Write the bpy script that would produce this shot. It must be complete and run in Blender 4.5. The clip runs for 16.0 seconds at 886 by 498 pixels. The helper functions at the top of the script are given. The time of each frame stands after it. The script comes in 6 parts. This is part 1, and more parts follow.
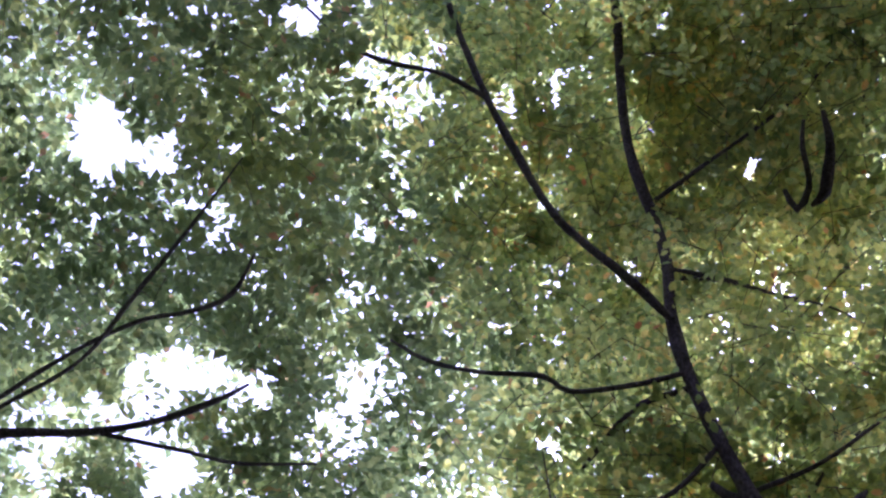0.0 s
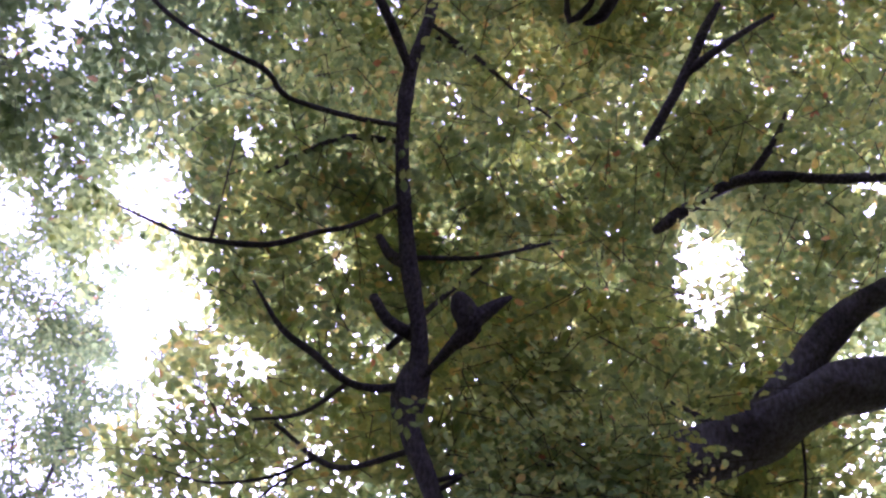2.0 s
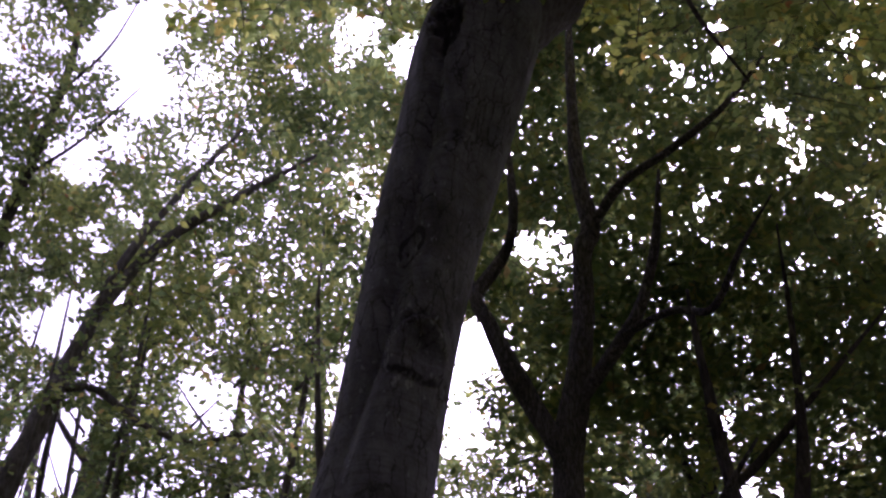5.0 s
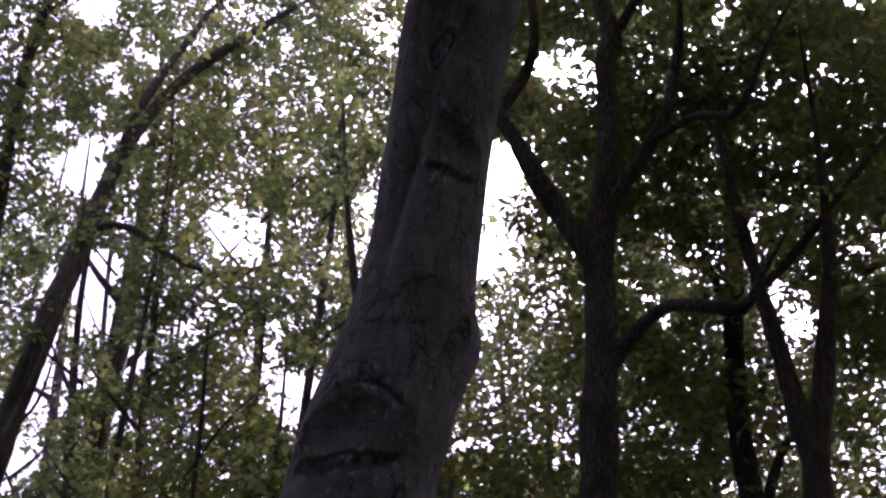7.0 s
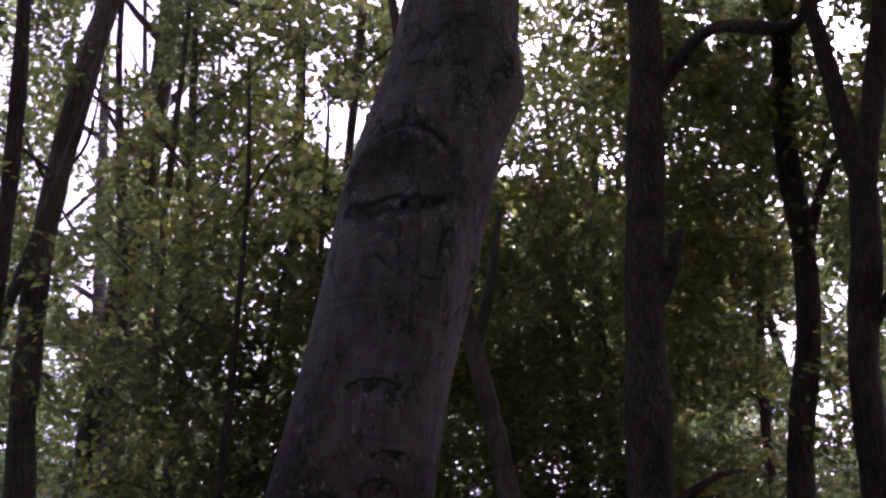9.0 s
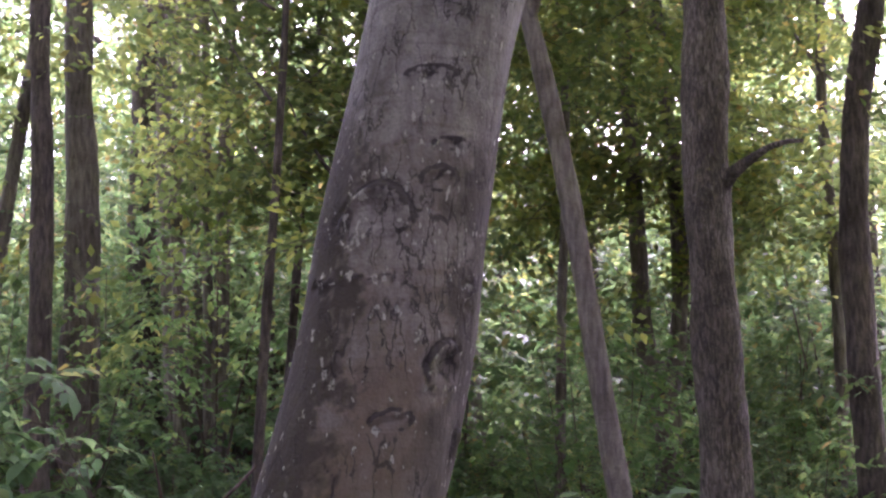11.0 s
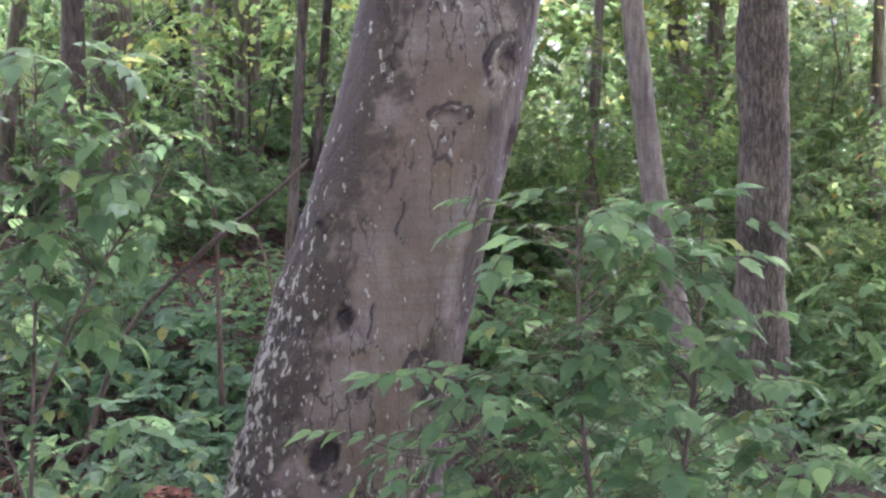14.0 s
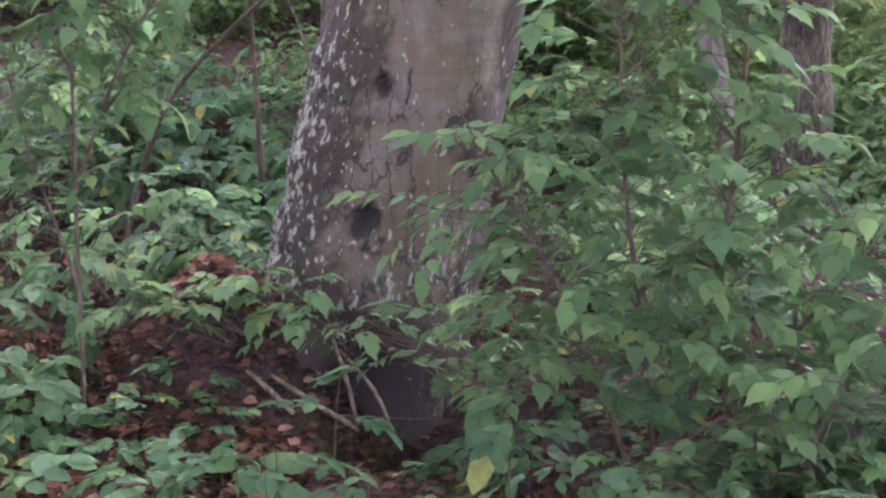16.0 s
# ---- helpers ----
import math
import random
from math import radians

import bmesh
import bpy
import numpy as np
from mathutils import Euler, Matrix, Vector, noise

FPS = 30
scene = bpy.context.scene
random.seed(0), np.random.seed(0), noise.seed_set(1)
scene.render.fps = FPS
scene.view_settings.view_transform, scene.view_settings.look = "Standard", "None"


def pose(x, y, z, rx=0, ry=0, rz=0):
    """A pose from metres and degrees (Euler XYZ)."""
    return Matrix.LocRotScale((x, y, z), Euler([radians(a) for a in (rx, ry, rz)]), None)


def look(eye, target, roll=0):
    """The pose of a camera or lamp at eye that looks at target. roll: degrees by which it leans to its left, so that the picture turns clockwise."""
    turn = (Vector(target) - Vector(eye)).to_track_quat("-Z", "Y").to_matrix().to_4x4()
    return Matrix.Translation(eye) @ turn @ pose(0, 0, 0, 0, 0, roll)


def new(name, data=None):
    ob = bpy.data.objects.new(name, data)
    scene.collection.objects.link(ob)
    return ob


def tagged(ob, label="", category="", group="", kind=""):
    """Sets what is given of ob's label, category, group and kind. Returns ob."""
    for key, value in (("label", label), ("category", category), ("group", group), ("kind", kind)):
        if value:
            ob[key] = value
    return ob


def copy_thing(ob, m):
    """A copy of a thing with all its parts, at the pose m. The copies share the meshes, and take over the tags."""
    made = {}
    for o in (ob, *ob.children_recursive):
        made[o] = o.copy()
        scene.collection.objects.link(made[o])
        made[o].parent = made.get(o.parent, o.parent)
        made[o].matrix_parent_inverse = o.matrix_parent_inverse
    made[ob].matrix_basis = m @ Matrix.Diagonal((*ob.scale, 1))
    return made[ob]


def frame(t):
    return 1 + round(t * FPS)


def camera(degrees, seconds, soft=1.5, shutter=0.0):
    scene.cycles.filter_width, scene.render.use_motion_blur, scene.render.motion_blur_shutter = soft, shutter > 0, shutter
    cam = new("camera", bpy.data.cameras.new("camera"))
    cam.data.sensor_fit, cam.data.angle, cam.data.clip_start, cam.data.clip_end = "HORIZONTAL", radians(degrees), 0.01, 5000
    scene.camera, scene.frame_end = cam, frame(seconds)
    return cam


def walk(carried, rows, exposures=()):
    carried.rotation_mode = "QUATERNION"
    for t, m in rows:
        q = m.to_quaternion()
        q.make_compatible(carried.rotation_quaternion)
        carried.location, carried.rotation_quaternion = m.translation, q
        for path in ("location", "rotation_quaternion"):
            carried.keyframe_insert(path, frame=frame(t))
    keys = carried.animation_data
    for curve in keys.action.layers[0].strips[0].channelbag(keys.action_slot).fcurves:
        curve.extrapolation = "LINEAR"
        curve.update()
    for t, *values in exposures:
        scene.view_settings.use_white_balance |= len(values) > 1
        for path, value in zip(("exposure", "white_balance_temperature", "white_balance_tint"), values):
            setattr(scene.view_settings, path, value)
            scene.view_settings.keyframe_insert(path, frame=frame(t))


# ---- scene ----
import collections
import itertools

cam = camera(36.47, 16.0, soft=2.4)
PATH = [
    (0.0, -0.058, -0.09, 1.429, 166.88, -8.99, 9.77),
    (0.5, -0.007, -0.026, 1.48, 168.15, -9.74, -2.12),
    (1.0, -0.011, -0.006, 1.554, 166.33, -8.35, -14.68),
    (1.5, -0.012, -0.002, 1.578, 162.95, -7.25, -18.01),
    (2.0, 0.002, 0.012, 1.642, 158.05, -5.05, -16.33),
    (2.5, 0.006, 0.021, 1.672, 154.74, -4.07, -15.95),
    (3.0, 0.059, 0.041, 1.726, 150.59, -2.8, -13.0),
    (3.5, 0.143, 0.101, 1.723, 148.36, -2.59, -10.96),
    (4.0, 0.161, 0.023, 1.785, 142.62, -1.45, -8.29),
    (4.5, 0.195, 0.087, 1.769, 138.11, -0.96, -6.44),
    (5.0, 0.173, 0.074, 1.808, 132.7, -0.62, -5.26),
    (5.2, 0.161, 0.148, 1.749, 132.56, -0.83, -5.46),
    (7.3, 0.068, 0.159, 1.56, 123.68, 1.05, -2.95),
    (7.5, 0.07, 0.159, 1.574, 121.99, 1.01, -2.79),
    (8.0, 0.081, 0.159, 1.594, 120.35, 0.83, -2.24),
    (8.5, 0.072, 0.131, 1.626, 117.42, 1.35, -1.55),
    (9.0, 0.068, 0.131, 1.659, 114.28, 1.71, -0.64),
    (9.5, 0.086, 0.132, 1.716, 109.95, 2.01, 0.5),
    (10.0, 0.089, 0.153, 1.75, 106.11, 2.31, 1.23),
    (10.2, 0.089, 0.144, 1.761, 104.67, 2.51, 1.64),
    (12.3, -0.128, 0.101, 1.814, 93.13, 0.31, 0.78),
    (12.5, -0.129, 0.107, 1.804, 92.26, 0.65, 0.96),
    (13.0, -0.138, 0.124, 1.775, 90.19, 0.77, 1.33),
    (13.5, -0.146, 0.135, 1.756, 88.74, 0.69, 1.71),
    (14.0, -0.149, 0.135, 1.736, 87.31, 0.47, 1.96),
    (14.5, -0.154, 0.144, 1.71, 85.44, 0.69, 2.25),
    (15.0, -0.159, 0.148, 1.677, 83.09, 1.26, 2.72),
    (15.5, -0.16, 0.157, 1.648, 80.99, 1.59, 3.09),
    (16.0, -0.163, 0.164, 1.62, 78.63, 1.36, 3.43),
]
EXPOSURES = [(0.0, 2.5, 4800, 62), (0.8, 2.45, 4800, 70), (1.5, 2.35, 4850, 75), (3.0, 2.28, 4900, 77), (3.5, 2.1, 4950, 76), (4.0, 1.8, 5100, 72), (5.0, 1.12, 5450, 62), (7.3, 1.32, 5450, 64), (9.0, 1.48, 5550, 66), (9.5, 1.93, 5600, 70), (10.0, 3.25, 5700, 72), (10.2, 3.5, 5700, 64), (12.3, 5.3, 5650, 55), (12.5, 5.38, 5650, 54), (14.0, 5.42, 5550, 49), (14.5, 5.38, 5550, 49), (16.0, 5.5, 5600, 50)]
walk(cam, [(row[0], pose(*row[1:])) for row in PATH], EXPOSURES)

# ---- daylight: an overcast sky and a wide, weak sun ----
SUN_ELEVATION, SUN_AZIMUTH = 48.0, 25.0  # azimuth: degrees clockwise from +y
world = bpy.data.worlds.new("overcast_sky")
scene.world = world
world.use_nodes = True
wn, wl = world.node_tree.nodes, world.node_tree.links
sky = wn.new("ShaderNodeTexSky")
sky.sky_type, sky.sun_disc = "NISHITA", False
sky.sun_elevation, sky.sun_rotation = radians(SUN_ELEVATION), radians(SUN_AZIMUTH)
sky.dust_density, sky.air_density, sky.ozone_density = 6.0, 1.0, 1.0
veil = wn.new("ShaderNodeHueSaturation")
veil.inputs["Saturation"].default_value = 0.3
wl.new(sky.outputs[0], veil.inputs["Color"])
wl.new(veil.outputs[0], wn["Background"].inputs["Color"])
wn["Background"].inputs["Strength"].default_value = 0.13
sun = new("sun", bpy.data.lights.new("sun", "SUN"))
sun.data.energy, sun.data.angle, sun.data.color = 1.5, radians(18), (1.0, 0.96, 0.88)
ce, se = math.cos(radians(SUN_ELEVATION)), math.sin(radians(SUN_ELEVATION))
sun.matrix_world = look((30 * ce * math.sin(radians(SUN_AZIMUTH)), 30 * ce * math.cos(radians(SUN_AZIMUTH)), 30 * se), (0, 0, 0))


# ---- materials ----
def ramp_node(nt, stops, interpolation="LINEAR"):
    node = nt.nodes.new("ShaderNodeValToRGB")
    node.color_ramp.interpolation = interpolation
    while len(node.color_ramp.elements) < len(stops):
        node.color_ramp.elements.new(0.5)
    for el, (at, col) in zip(node.color_ramp.elements, stops):
        el.position, el.color = at, (*col, 1)
    return node


def base_material(name):
    mat = bpy.data.materials.new(name)
    mat.use_nodes = True
    nt = mat.node_tree
    return mat, nt, nt.nodes["Principled BSDF"]


def leaf_material(name, stops, translucent=0.45, rough=0.45, per_object=False, through_blade=3.0, drifting=1.0):
    """Leaves: each has its own tone; light passes through the blade."""
    mat, nt, bsdf = base_material(name)
    L = nt.links.new
    if per_object:
        info = nt.nodes.new("ShaderNodeObjectInfo")
        rnd = info.outputs["Random"]
    else:
        geo = nt.nodes.new("ShaderNodeNewGeometry")
        rnd = geo.outputs["Random Per Island"]
    tone = ramp_node(nt, stops)
    L(rnd, tone.inputs[0])
    tex = nt.nodes.new("ShaderNodeTexNoise")
    tex.inputs["Scale"].default_value, tex.inputs["Detail"].default_value = 45.0, 3.0
    mottle = nt.nodes.new("ShaderNodeMix")
    mottle.data_type, mottle.blend_type = "RGBA", "MULTIPLY"
    mottle.inputs[0].default_value = 0.5
    grey = ramp_node(nt, [(0.3, (0.6, 0.6, 0.6)), (0.7, (1.15, 1.15, 1.1))])
    coord = nt.nodes.new("ShaderNodeTexCoord")
    L(coord.outputs["Object"], tex.inputs["Vector"])
    L(tex.outputs[0], grey.inputs[0])
    L(tone.outputs[0], mottle.inputs[6])
    L(grey.outputs[0], mottle.inputs[7])
    bough = nt.nodes.new("ShaderNodeTexNoise")
    bough.inputs["Scale"].default_value, bough.inputs["Detail"].default_value = 0.6, 3.0
    drift = ramp_node(nt, [(0.34, (0.78, 0.84, 0.86)), (0.5, (1.0, 1.0, 1.0)), (0.66, (1.35, 1.25, 1.0))])
    toned = nt.nodes.new("ShaderNodeMix")
    toned.data_type, toned.blend_type = "RGBA", "MULTIPLY"
    toned.inputs[0].default_value = 0.0 if per_object else drifting
    L(coord.outputs["Object"], bough.inputs["Vector"])
    L(bough.outputs[0], drift.inputs[0])
    L(mottle.outputs[2], toned.inputs[6])
    L(drift.outputs[0], toned.inputs[7])
    L(toned.outputs[2], bsdf.inputs["Base Color"])
    bsdf.inputs["Roughness"].default_value = rough
    bsdf.inputs["Specular IOR Level"].default_value = 0.15
    trans = nt.nodes.new("ShaderNodeBsdfTranslucent")
    glow = nt.nodes.new("ShaderNodeHueSaturation")
    glow.inputs["Hue"].default_value, glow.inputs["Saturation"].default_value, glow.inputs["Value"].default_value = 0.486, 1.0, through_blade
    L(toned.outputs[2], glow.inputs["Color"])
    L(glow.outputs[0], trans.inputs["Color"])
    mix = nt.nodes.new("ShaderNodeMixShader")
    mix.inputs[0].default_value = translucent
    L(bsdf.outputs[0], mix.inputs[1])
    L(trans.outputs[0], mix.inputs[2])
    L(mix.outputs[0], nt.nodes["Material Output"].inputs[0])
    return mat


def bark_material(name, dark, light, lichen, scale=1.0, ridge=0.5, stretch=0.22, cracks=None):
    """Bark: long grain, pale lichen dots, darker stains, furrows in the relief."""
    mat, nt, bsdf = base_material(name)
    L = nt.links.new
    coord = nt.nodes.new("ShaderNodeTexCoord")
    mapping = nt.nodes.new("ShaderNodeMapping")
    mapping.inputs["Scale"].default_value = (scale, scale, scale * stretch)
    L(coord.outputs["Object"], mapping.inputs["Vector"])
    grain = nt.nodes.new("ShaderNodeTexNoise")
    grain.inputs["Scale"].default_value, grain.inputs["Detail"].default_value = 22.0, 8.0
    L(mapping.outputs[0], grain.inputs["Vector"])
    tone = ramp_node(nt, [(0.32, dark), (0.68, light)])
    L(grain.outputs[0], tone.inputs[0])
    broad = nt.nodes.new("ShaderNodeTexNoise")
    broad.inputs["Scale"].default_value, broad.inputs["Detail"].default_value = 2.3, 5.0
    L(coord.outputs["Object"], broad.inputs["Vector"])
    stain = ramp_node(nt, [(0.33, (0.5, 0.46, 0.42)), (0.47, (0.95, 0.92, 0.9)), (0.62, (1.15, 1.12, 1.12))])
    L(broad.outputs[0], stain.inputs[0])
    stained = nt.nodes.new("ShaderNodeMix")
    stained.data_type, stained.blend_type = "RGBA", "MULTIPLY"
    stained.inputs[0].default_value = 0.85
    L(tone.outputs[0], stained.inputs[6])
    L(stain.outputs[0], stained.inputs[7])
    pits = nt.nodes.new("ShaderNodeTexNoise")
    pits.inputs["Scale"].default_value, pits.inputs["Detail"].default_value = 75.0, 6.0
    L(coord.outputs["Object"], pits.inputs["Vector"])
    pitted = ramp_node(nt, [(0.34, (0.78, 0.77, 0.76)), (0.5, (1.0, 1.0, 1.0)), (0.66, (1.1, 1.1, 1.1))])
    L(pits.outputs[0], pitted.inputs[0])
    speckled = nt.nodes.new("ShaderNodeMix")
    speckled.data_type, speckled.blend_type = "RGBA", "MULTIPLY"
    speckled.inputs[0].default_value = 0.8
    L(stained.outputs[2], speckled.inputs[6])
    L(pitted.outputs[0], speckled.inputs[7])
    level = nt.nodes.new("ShaderNodeMapping")
    level.inputs["Scale"].default_value = (2.2, 2.2, 26.0)
    L(coord.outputs["Object"], level.inputs["Vector"])
    wrinkle = nt.nodes.new("ShaderNodeTexNoise")
    wrinkle.inputs["Scale"].default_value, wrinkle.inputs["Detail"].default_value = 1.6, 4.0
    L(level.outputs[0], wrinkle.inputs["Vector"])
    creased = ramp_node(nt, [(0.36, (0.72, 0.7, 0.68)), (0.45, (1.0, 1.0, 1.0)), (0.7, (1.06, 1.06, 1.06))])
    L(wrinkle.outputs[0], creased.inputs[0])
    folded = nt.nodes.new("ShaderNodeMix")
    folded.data_type, folded.blend_type = "RGBA", "MULTIPLY"
    folded.inputs[0].default_value = 0.7 if stretch > 0.4 else 0.2
    L(speckled.outputs[2], folded.inputs[6])
    L(creased.outputs[0], folded.inputs[7])
    speckled = folded
    rust = nt.nodes.new("ShaderNodeAttribute")
    rust.attribute_name = "rust"
    rusty = nt.nodes.new("ShaderNodeMix")
    rusty.data_type = "RGBA"
    half = nt.nodes.new("ShaderNodeMath")
    half.operation = "MULTIPLY"
    half.inputs[1].default_value = 0.9
    L(rust.outputs["Fac"], half.inputs[0])
    L(half.outputs[0], rusty.inputs[0])
    L(speckled.outputs[2], rusty.inputs[6])
    rusty.inputs[7].default_value = (0.108, 0.08, 0.052, 1)
    stained = rusty
    crust = nt.nodes.new("ShaderNodeAttribute")
    crust.attribute_name = "crust"
    spots = nt.nodes.new("ShaderNodeTexVoronoi")
    spots.inputs["Scale"].default_value = 33.0
    warp = nt.nodes.new("ShaderNodeTexNoise")
    warp.inputs["Scale"].default_value, warp.inputs["Detail"].default_value = 3.1, 3.0
    L(coord.outputs["Object"], warp.inputs["Vector"])
    squash = nt.nodes.new("ShaderNodeMapping")
    squash.inputs["Scale"].default_value = (1.3, 1.3, 0.75)
    L(coord.outputs["Object"], squash.inputs["Vector"])
    L(squash.outputs[0], spots.inputs["Vector"])
    near = nt.nodes.new("ShaderNodeMapRange")
    near.inputs[1].default_value, near.inputs[2].default_value = 0.68, 0.6
    speckle = nt.nodes.new("ShaderNodeTexNoise")
    speckle.inputs["Scale"].default_value, speckle.inputs["Detail"].default_value = 30.0, 5.0
    L(coord.outputs["Object"], speckle.inputs["Vector"])
    uneven = nt.nodes.new("ShaderNodeMath")
    uneven.operation = "MULTIPLY_ADD"
    uneven.inputs[1].default_value = 1.0
    L(speckle.outputs[0], uneven.inputs[0])
    L(spots.outputs["Distance"], uneven.inputs[2])
    L(uneven.outputs[0], near.inputs[0])
    where = nt.nodes.new("ShaderNodeMapRange")
    where.inputs[1].default_value, where.inputs[2].default_value = 0.6, 0.7
    more = nt.nodes.new("ShaderNodeMath")
    more.operation = "MULTIPLY_ADD"
    more.inputs[1].default_value = 0.16
    L(crust.outputs["Fac"], more.inputs[0])
    L(warp.outputs[0], more.inputs[2])
    L(more.outputs[0], where.inputs[0])
    both = nt.nodes.new("ShaderNodeMath")
    both.operation = "MULTIPLY"
    L(near.outputs[0], both.inputs[0])
    L(where.outputs[0], both.inputs[1])
    blots = nt.nodes.new("ShaderNodeTexNoise")
    blots.inputs["Scale"].default_value, blots.inputs["Detail"].default_value = 24.0, 6.0
    L(squash.outputs[0], blots.inputs["Vector"])
    patch = nt.nodes.new("ShaderNodeMath")
    patch.operation = "MULTIPLY_ADD"
    patch.inputs[1].default_value = 0.17
    L(crust.outputs["Fac"], patch.inputs[0])
    L(blots.outputs[0], patch.inputs[2])
    blotted = nt.nodes.new("ShaderNodeMapRange")
    blotted.inputs[1].default_value, blotted.inputs[2].default_value = 0.655, 0.7
    L(patch.outputs[0], blotted.inputs[0])
    union = nt.nodes.new("ShaderNodeMath")
    union.operation = "MAXIMUM"
    L(both.outputs[0], union.inputs[0])
    L(blotted.outputs[0], union.inputs[1])
    fac = nt.nodes.new("ShaderNodeMath")
    fac.operation = "MULTIPLY"
    fac.inputs[1].default_value = lichen
    L(union.outputs[0], fac.inputs[0])
    dotted = nt.nodes.new("ShaderNodeMix")
    dotted.data_type = "RGBA"
    L(fac.outputs[0], dotted.inputs[0])
    dotted.inputs[7].default_value = (0.29, 0.29, 0.235, 1)
    # dark film on the sides, and shade painted on the foot
    film_shade = nt.nodes.new("ShaderNodeAttribute")
    film_shade.attribute_name = "film_shade"
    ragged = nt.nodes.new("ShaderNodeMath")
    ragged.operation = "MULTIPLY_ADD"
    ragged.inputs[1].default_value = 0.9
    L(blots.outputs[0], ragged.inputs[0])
    L(film_shade.outputs["Fac"], ragged.inputs[2])
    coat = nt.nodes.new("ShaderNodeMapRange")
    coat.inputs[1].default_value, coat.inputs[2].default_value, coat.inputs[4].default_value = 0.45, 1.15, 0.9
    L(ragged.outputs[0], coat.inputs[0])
    film_shaded = nt.nodes.new("ShaderNodeMix")
    film_shaded.data_type = "RGBA"
    L(coat.outputs[0], film_shaded.inputs[0])
    L(stained.outputs[2], film_shaded.inputs[6])
    film_shaded.inputs[7].default_value = (0.046, 0.039, 0.03, 1)
    L(film_shaded.outputs[2], dotted.inputs[6])
    # dark scars and cracks, and the painted shade of the root hollow
    scar_shade = nt.nodes.new("ShaderNodeAttribute")
    scar_shade.attribute_name = "scar_shade"
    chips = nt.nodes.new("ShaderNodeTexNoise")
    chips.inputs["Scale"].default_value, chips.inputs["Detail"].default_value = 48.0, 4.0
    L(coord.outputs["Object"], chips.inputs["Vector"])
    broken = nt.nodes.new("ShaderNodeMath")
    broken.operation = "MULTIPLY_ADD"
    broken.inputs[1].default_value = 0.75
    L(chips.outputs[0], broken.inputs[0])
    L(scar_shade.outputs["Fac"], broken.inputs[2])
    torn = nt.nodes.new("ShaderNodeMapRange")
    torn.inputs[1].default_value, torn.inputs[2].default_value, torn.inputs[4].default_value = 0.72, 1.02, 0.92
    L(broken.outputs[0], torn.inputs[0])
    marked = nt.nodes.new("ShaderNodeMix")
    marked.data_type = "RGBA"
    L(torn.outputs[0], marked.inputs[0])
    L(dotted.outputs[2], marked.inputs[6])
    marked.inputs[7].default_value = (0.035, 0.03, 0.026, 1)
    skin = marked
    if cracks:  # upright cracks that wander and join: size across, size along, width, depth, share
        wide, long, thin, deep, share = cracks
        upright = nt.nodes.new("ShaderNodeMapping")
        upright.inputs["Scale"].default_value = (wide, wide, long)
        wander = nt.nodes.new("ShaderNodeMix")
        wander.data_type, wander.blend_type = "RGBA", "ADD"
        wander.inputs[0].default_value = 0.06
        L(coord.outputs["Object"], wander.inputs[6])
        L(blots.outputs["Color"], wander.inputs[7])
        L(wander.outputs[2], upright.inputs["Vector"])
        edges = nt.nodes.new("ShaderNodeTexVoronoi")
        edges.feature = "DISTANCE_TO_EDGE"
        edges.inputs["Scale"].default_value = 1.0
        L(upright.outputs[0], edges.inputs["Vector"])
        line = nt.nodes.new("ShaderNodeMapRange")
        line.inputs[1].default_value, line.inputs[2].default_value = thin, thin * 0.35
        L(edges.outputs["Distance"], line.inputs[0])
        some = nt.nodes.new("ShaderNodeMapRange")
        some.inputs[1].default_value, some.inputs[2].default_value, some.inputs[4].default_value = 0.62 - share * 0.35, 0.7 - share * 0.35, deep
        L(warp.outputs[0], some.inputs[0])
        drawn = nt.nodes.new("ShaderNodeMath")
        drawn.operation = "MULTIPLY"
        L(line.outputs[0], drawn.inputs[0])
        L(some.outputs[0], drawn.inputs[1])
        split = nt.nodes.new("ShaderNodeMix")
        split.data_type = "RGBA"
        L(drawn.outputs[0], split.inputs[0])
        L(marked.outputs[2], split.inputs[6])
        split.inputs[7].default_value = (0.03, 0.026, 0.022, 1)
        skin = split
    L(skin.outputs[2], bsdf.inputs["Base Color"])
    bsdf.inputs["Roughness"].default_value = 0.85
    bsdf.inputs["Specular IOR Level"].default_value = 0.2
    bump = nt.nodes.new("ShaderNodeBump")
    bump.inputs["Strength"].default_value, bump.inputs["Distance"].default_value = ridge, 0.03
    relief = nt.nodes.new("ShaderNodeMath")
    relief.operation = "MULTIPLY_ADD"
    relief.inputs[1].default_value = 0.35
    L(pits.outputs[0], relief.inputs[0])
    L(grain.outputs[0], relief.inputs[2])
    height = relief
    if cracks:
        height = nt.nodes.new("ShaderNodeMath")
        height.operation = "SUBTRACT"
        L(relief.outputs[0], height.inputs[0])
        L(drawn.outputs[0], height.inputs[1])
    L(height.outputs[0], bump.inputs["Height"])
    L(bump.outputs[0], bsdf.inputs["Normal"])
    return mat


BARK_BEECH = bark_material("smooth_grey_bark", (0.116, 0.113, 0.099), (0.188, 0.183, 0.162), 0.85, 0.8, 0.5, stretch=0.45, cracks=(13.0, 2.6, 0.045, 0.75, 0.5))
BARK_LIMB = bark_material("limb_bark", (0.078, 0.071, 0.058), (0.185, 0.168, 0.14), 0.3, 1.5, 0.4)
BARK_FURROWED = bark_material("furrowed_bark", (0.062, 0.055, 0.045), (0.19, 0.168, 0.14), 0.35, 3.0, 1.0, stretch=0.2, cracks=(26.0, 4.5, 0.13, 0.5, 1.0))
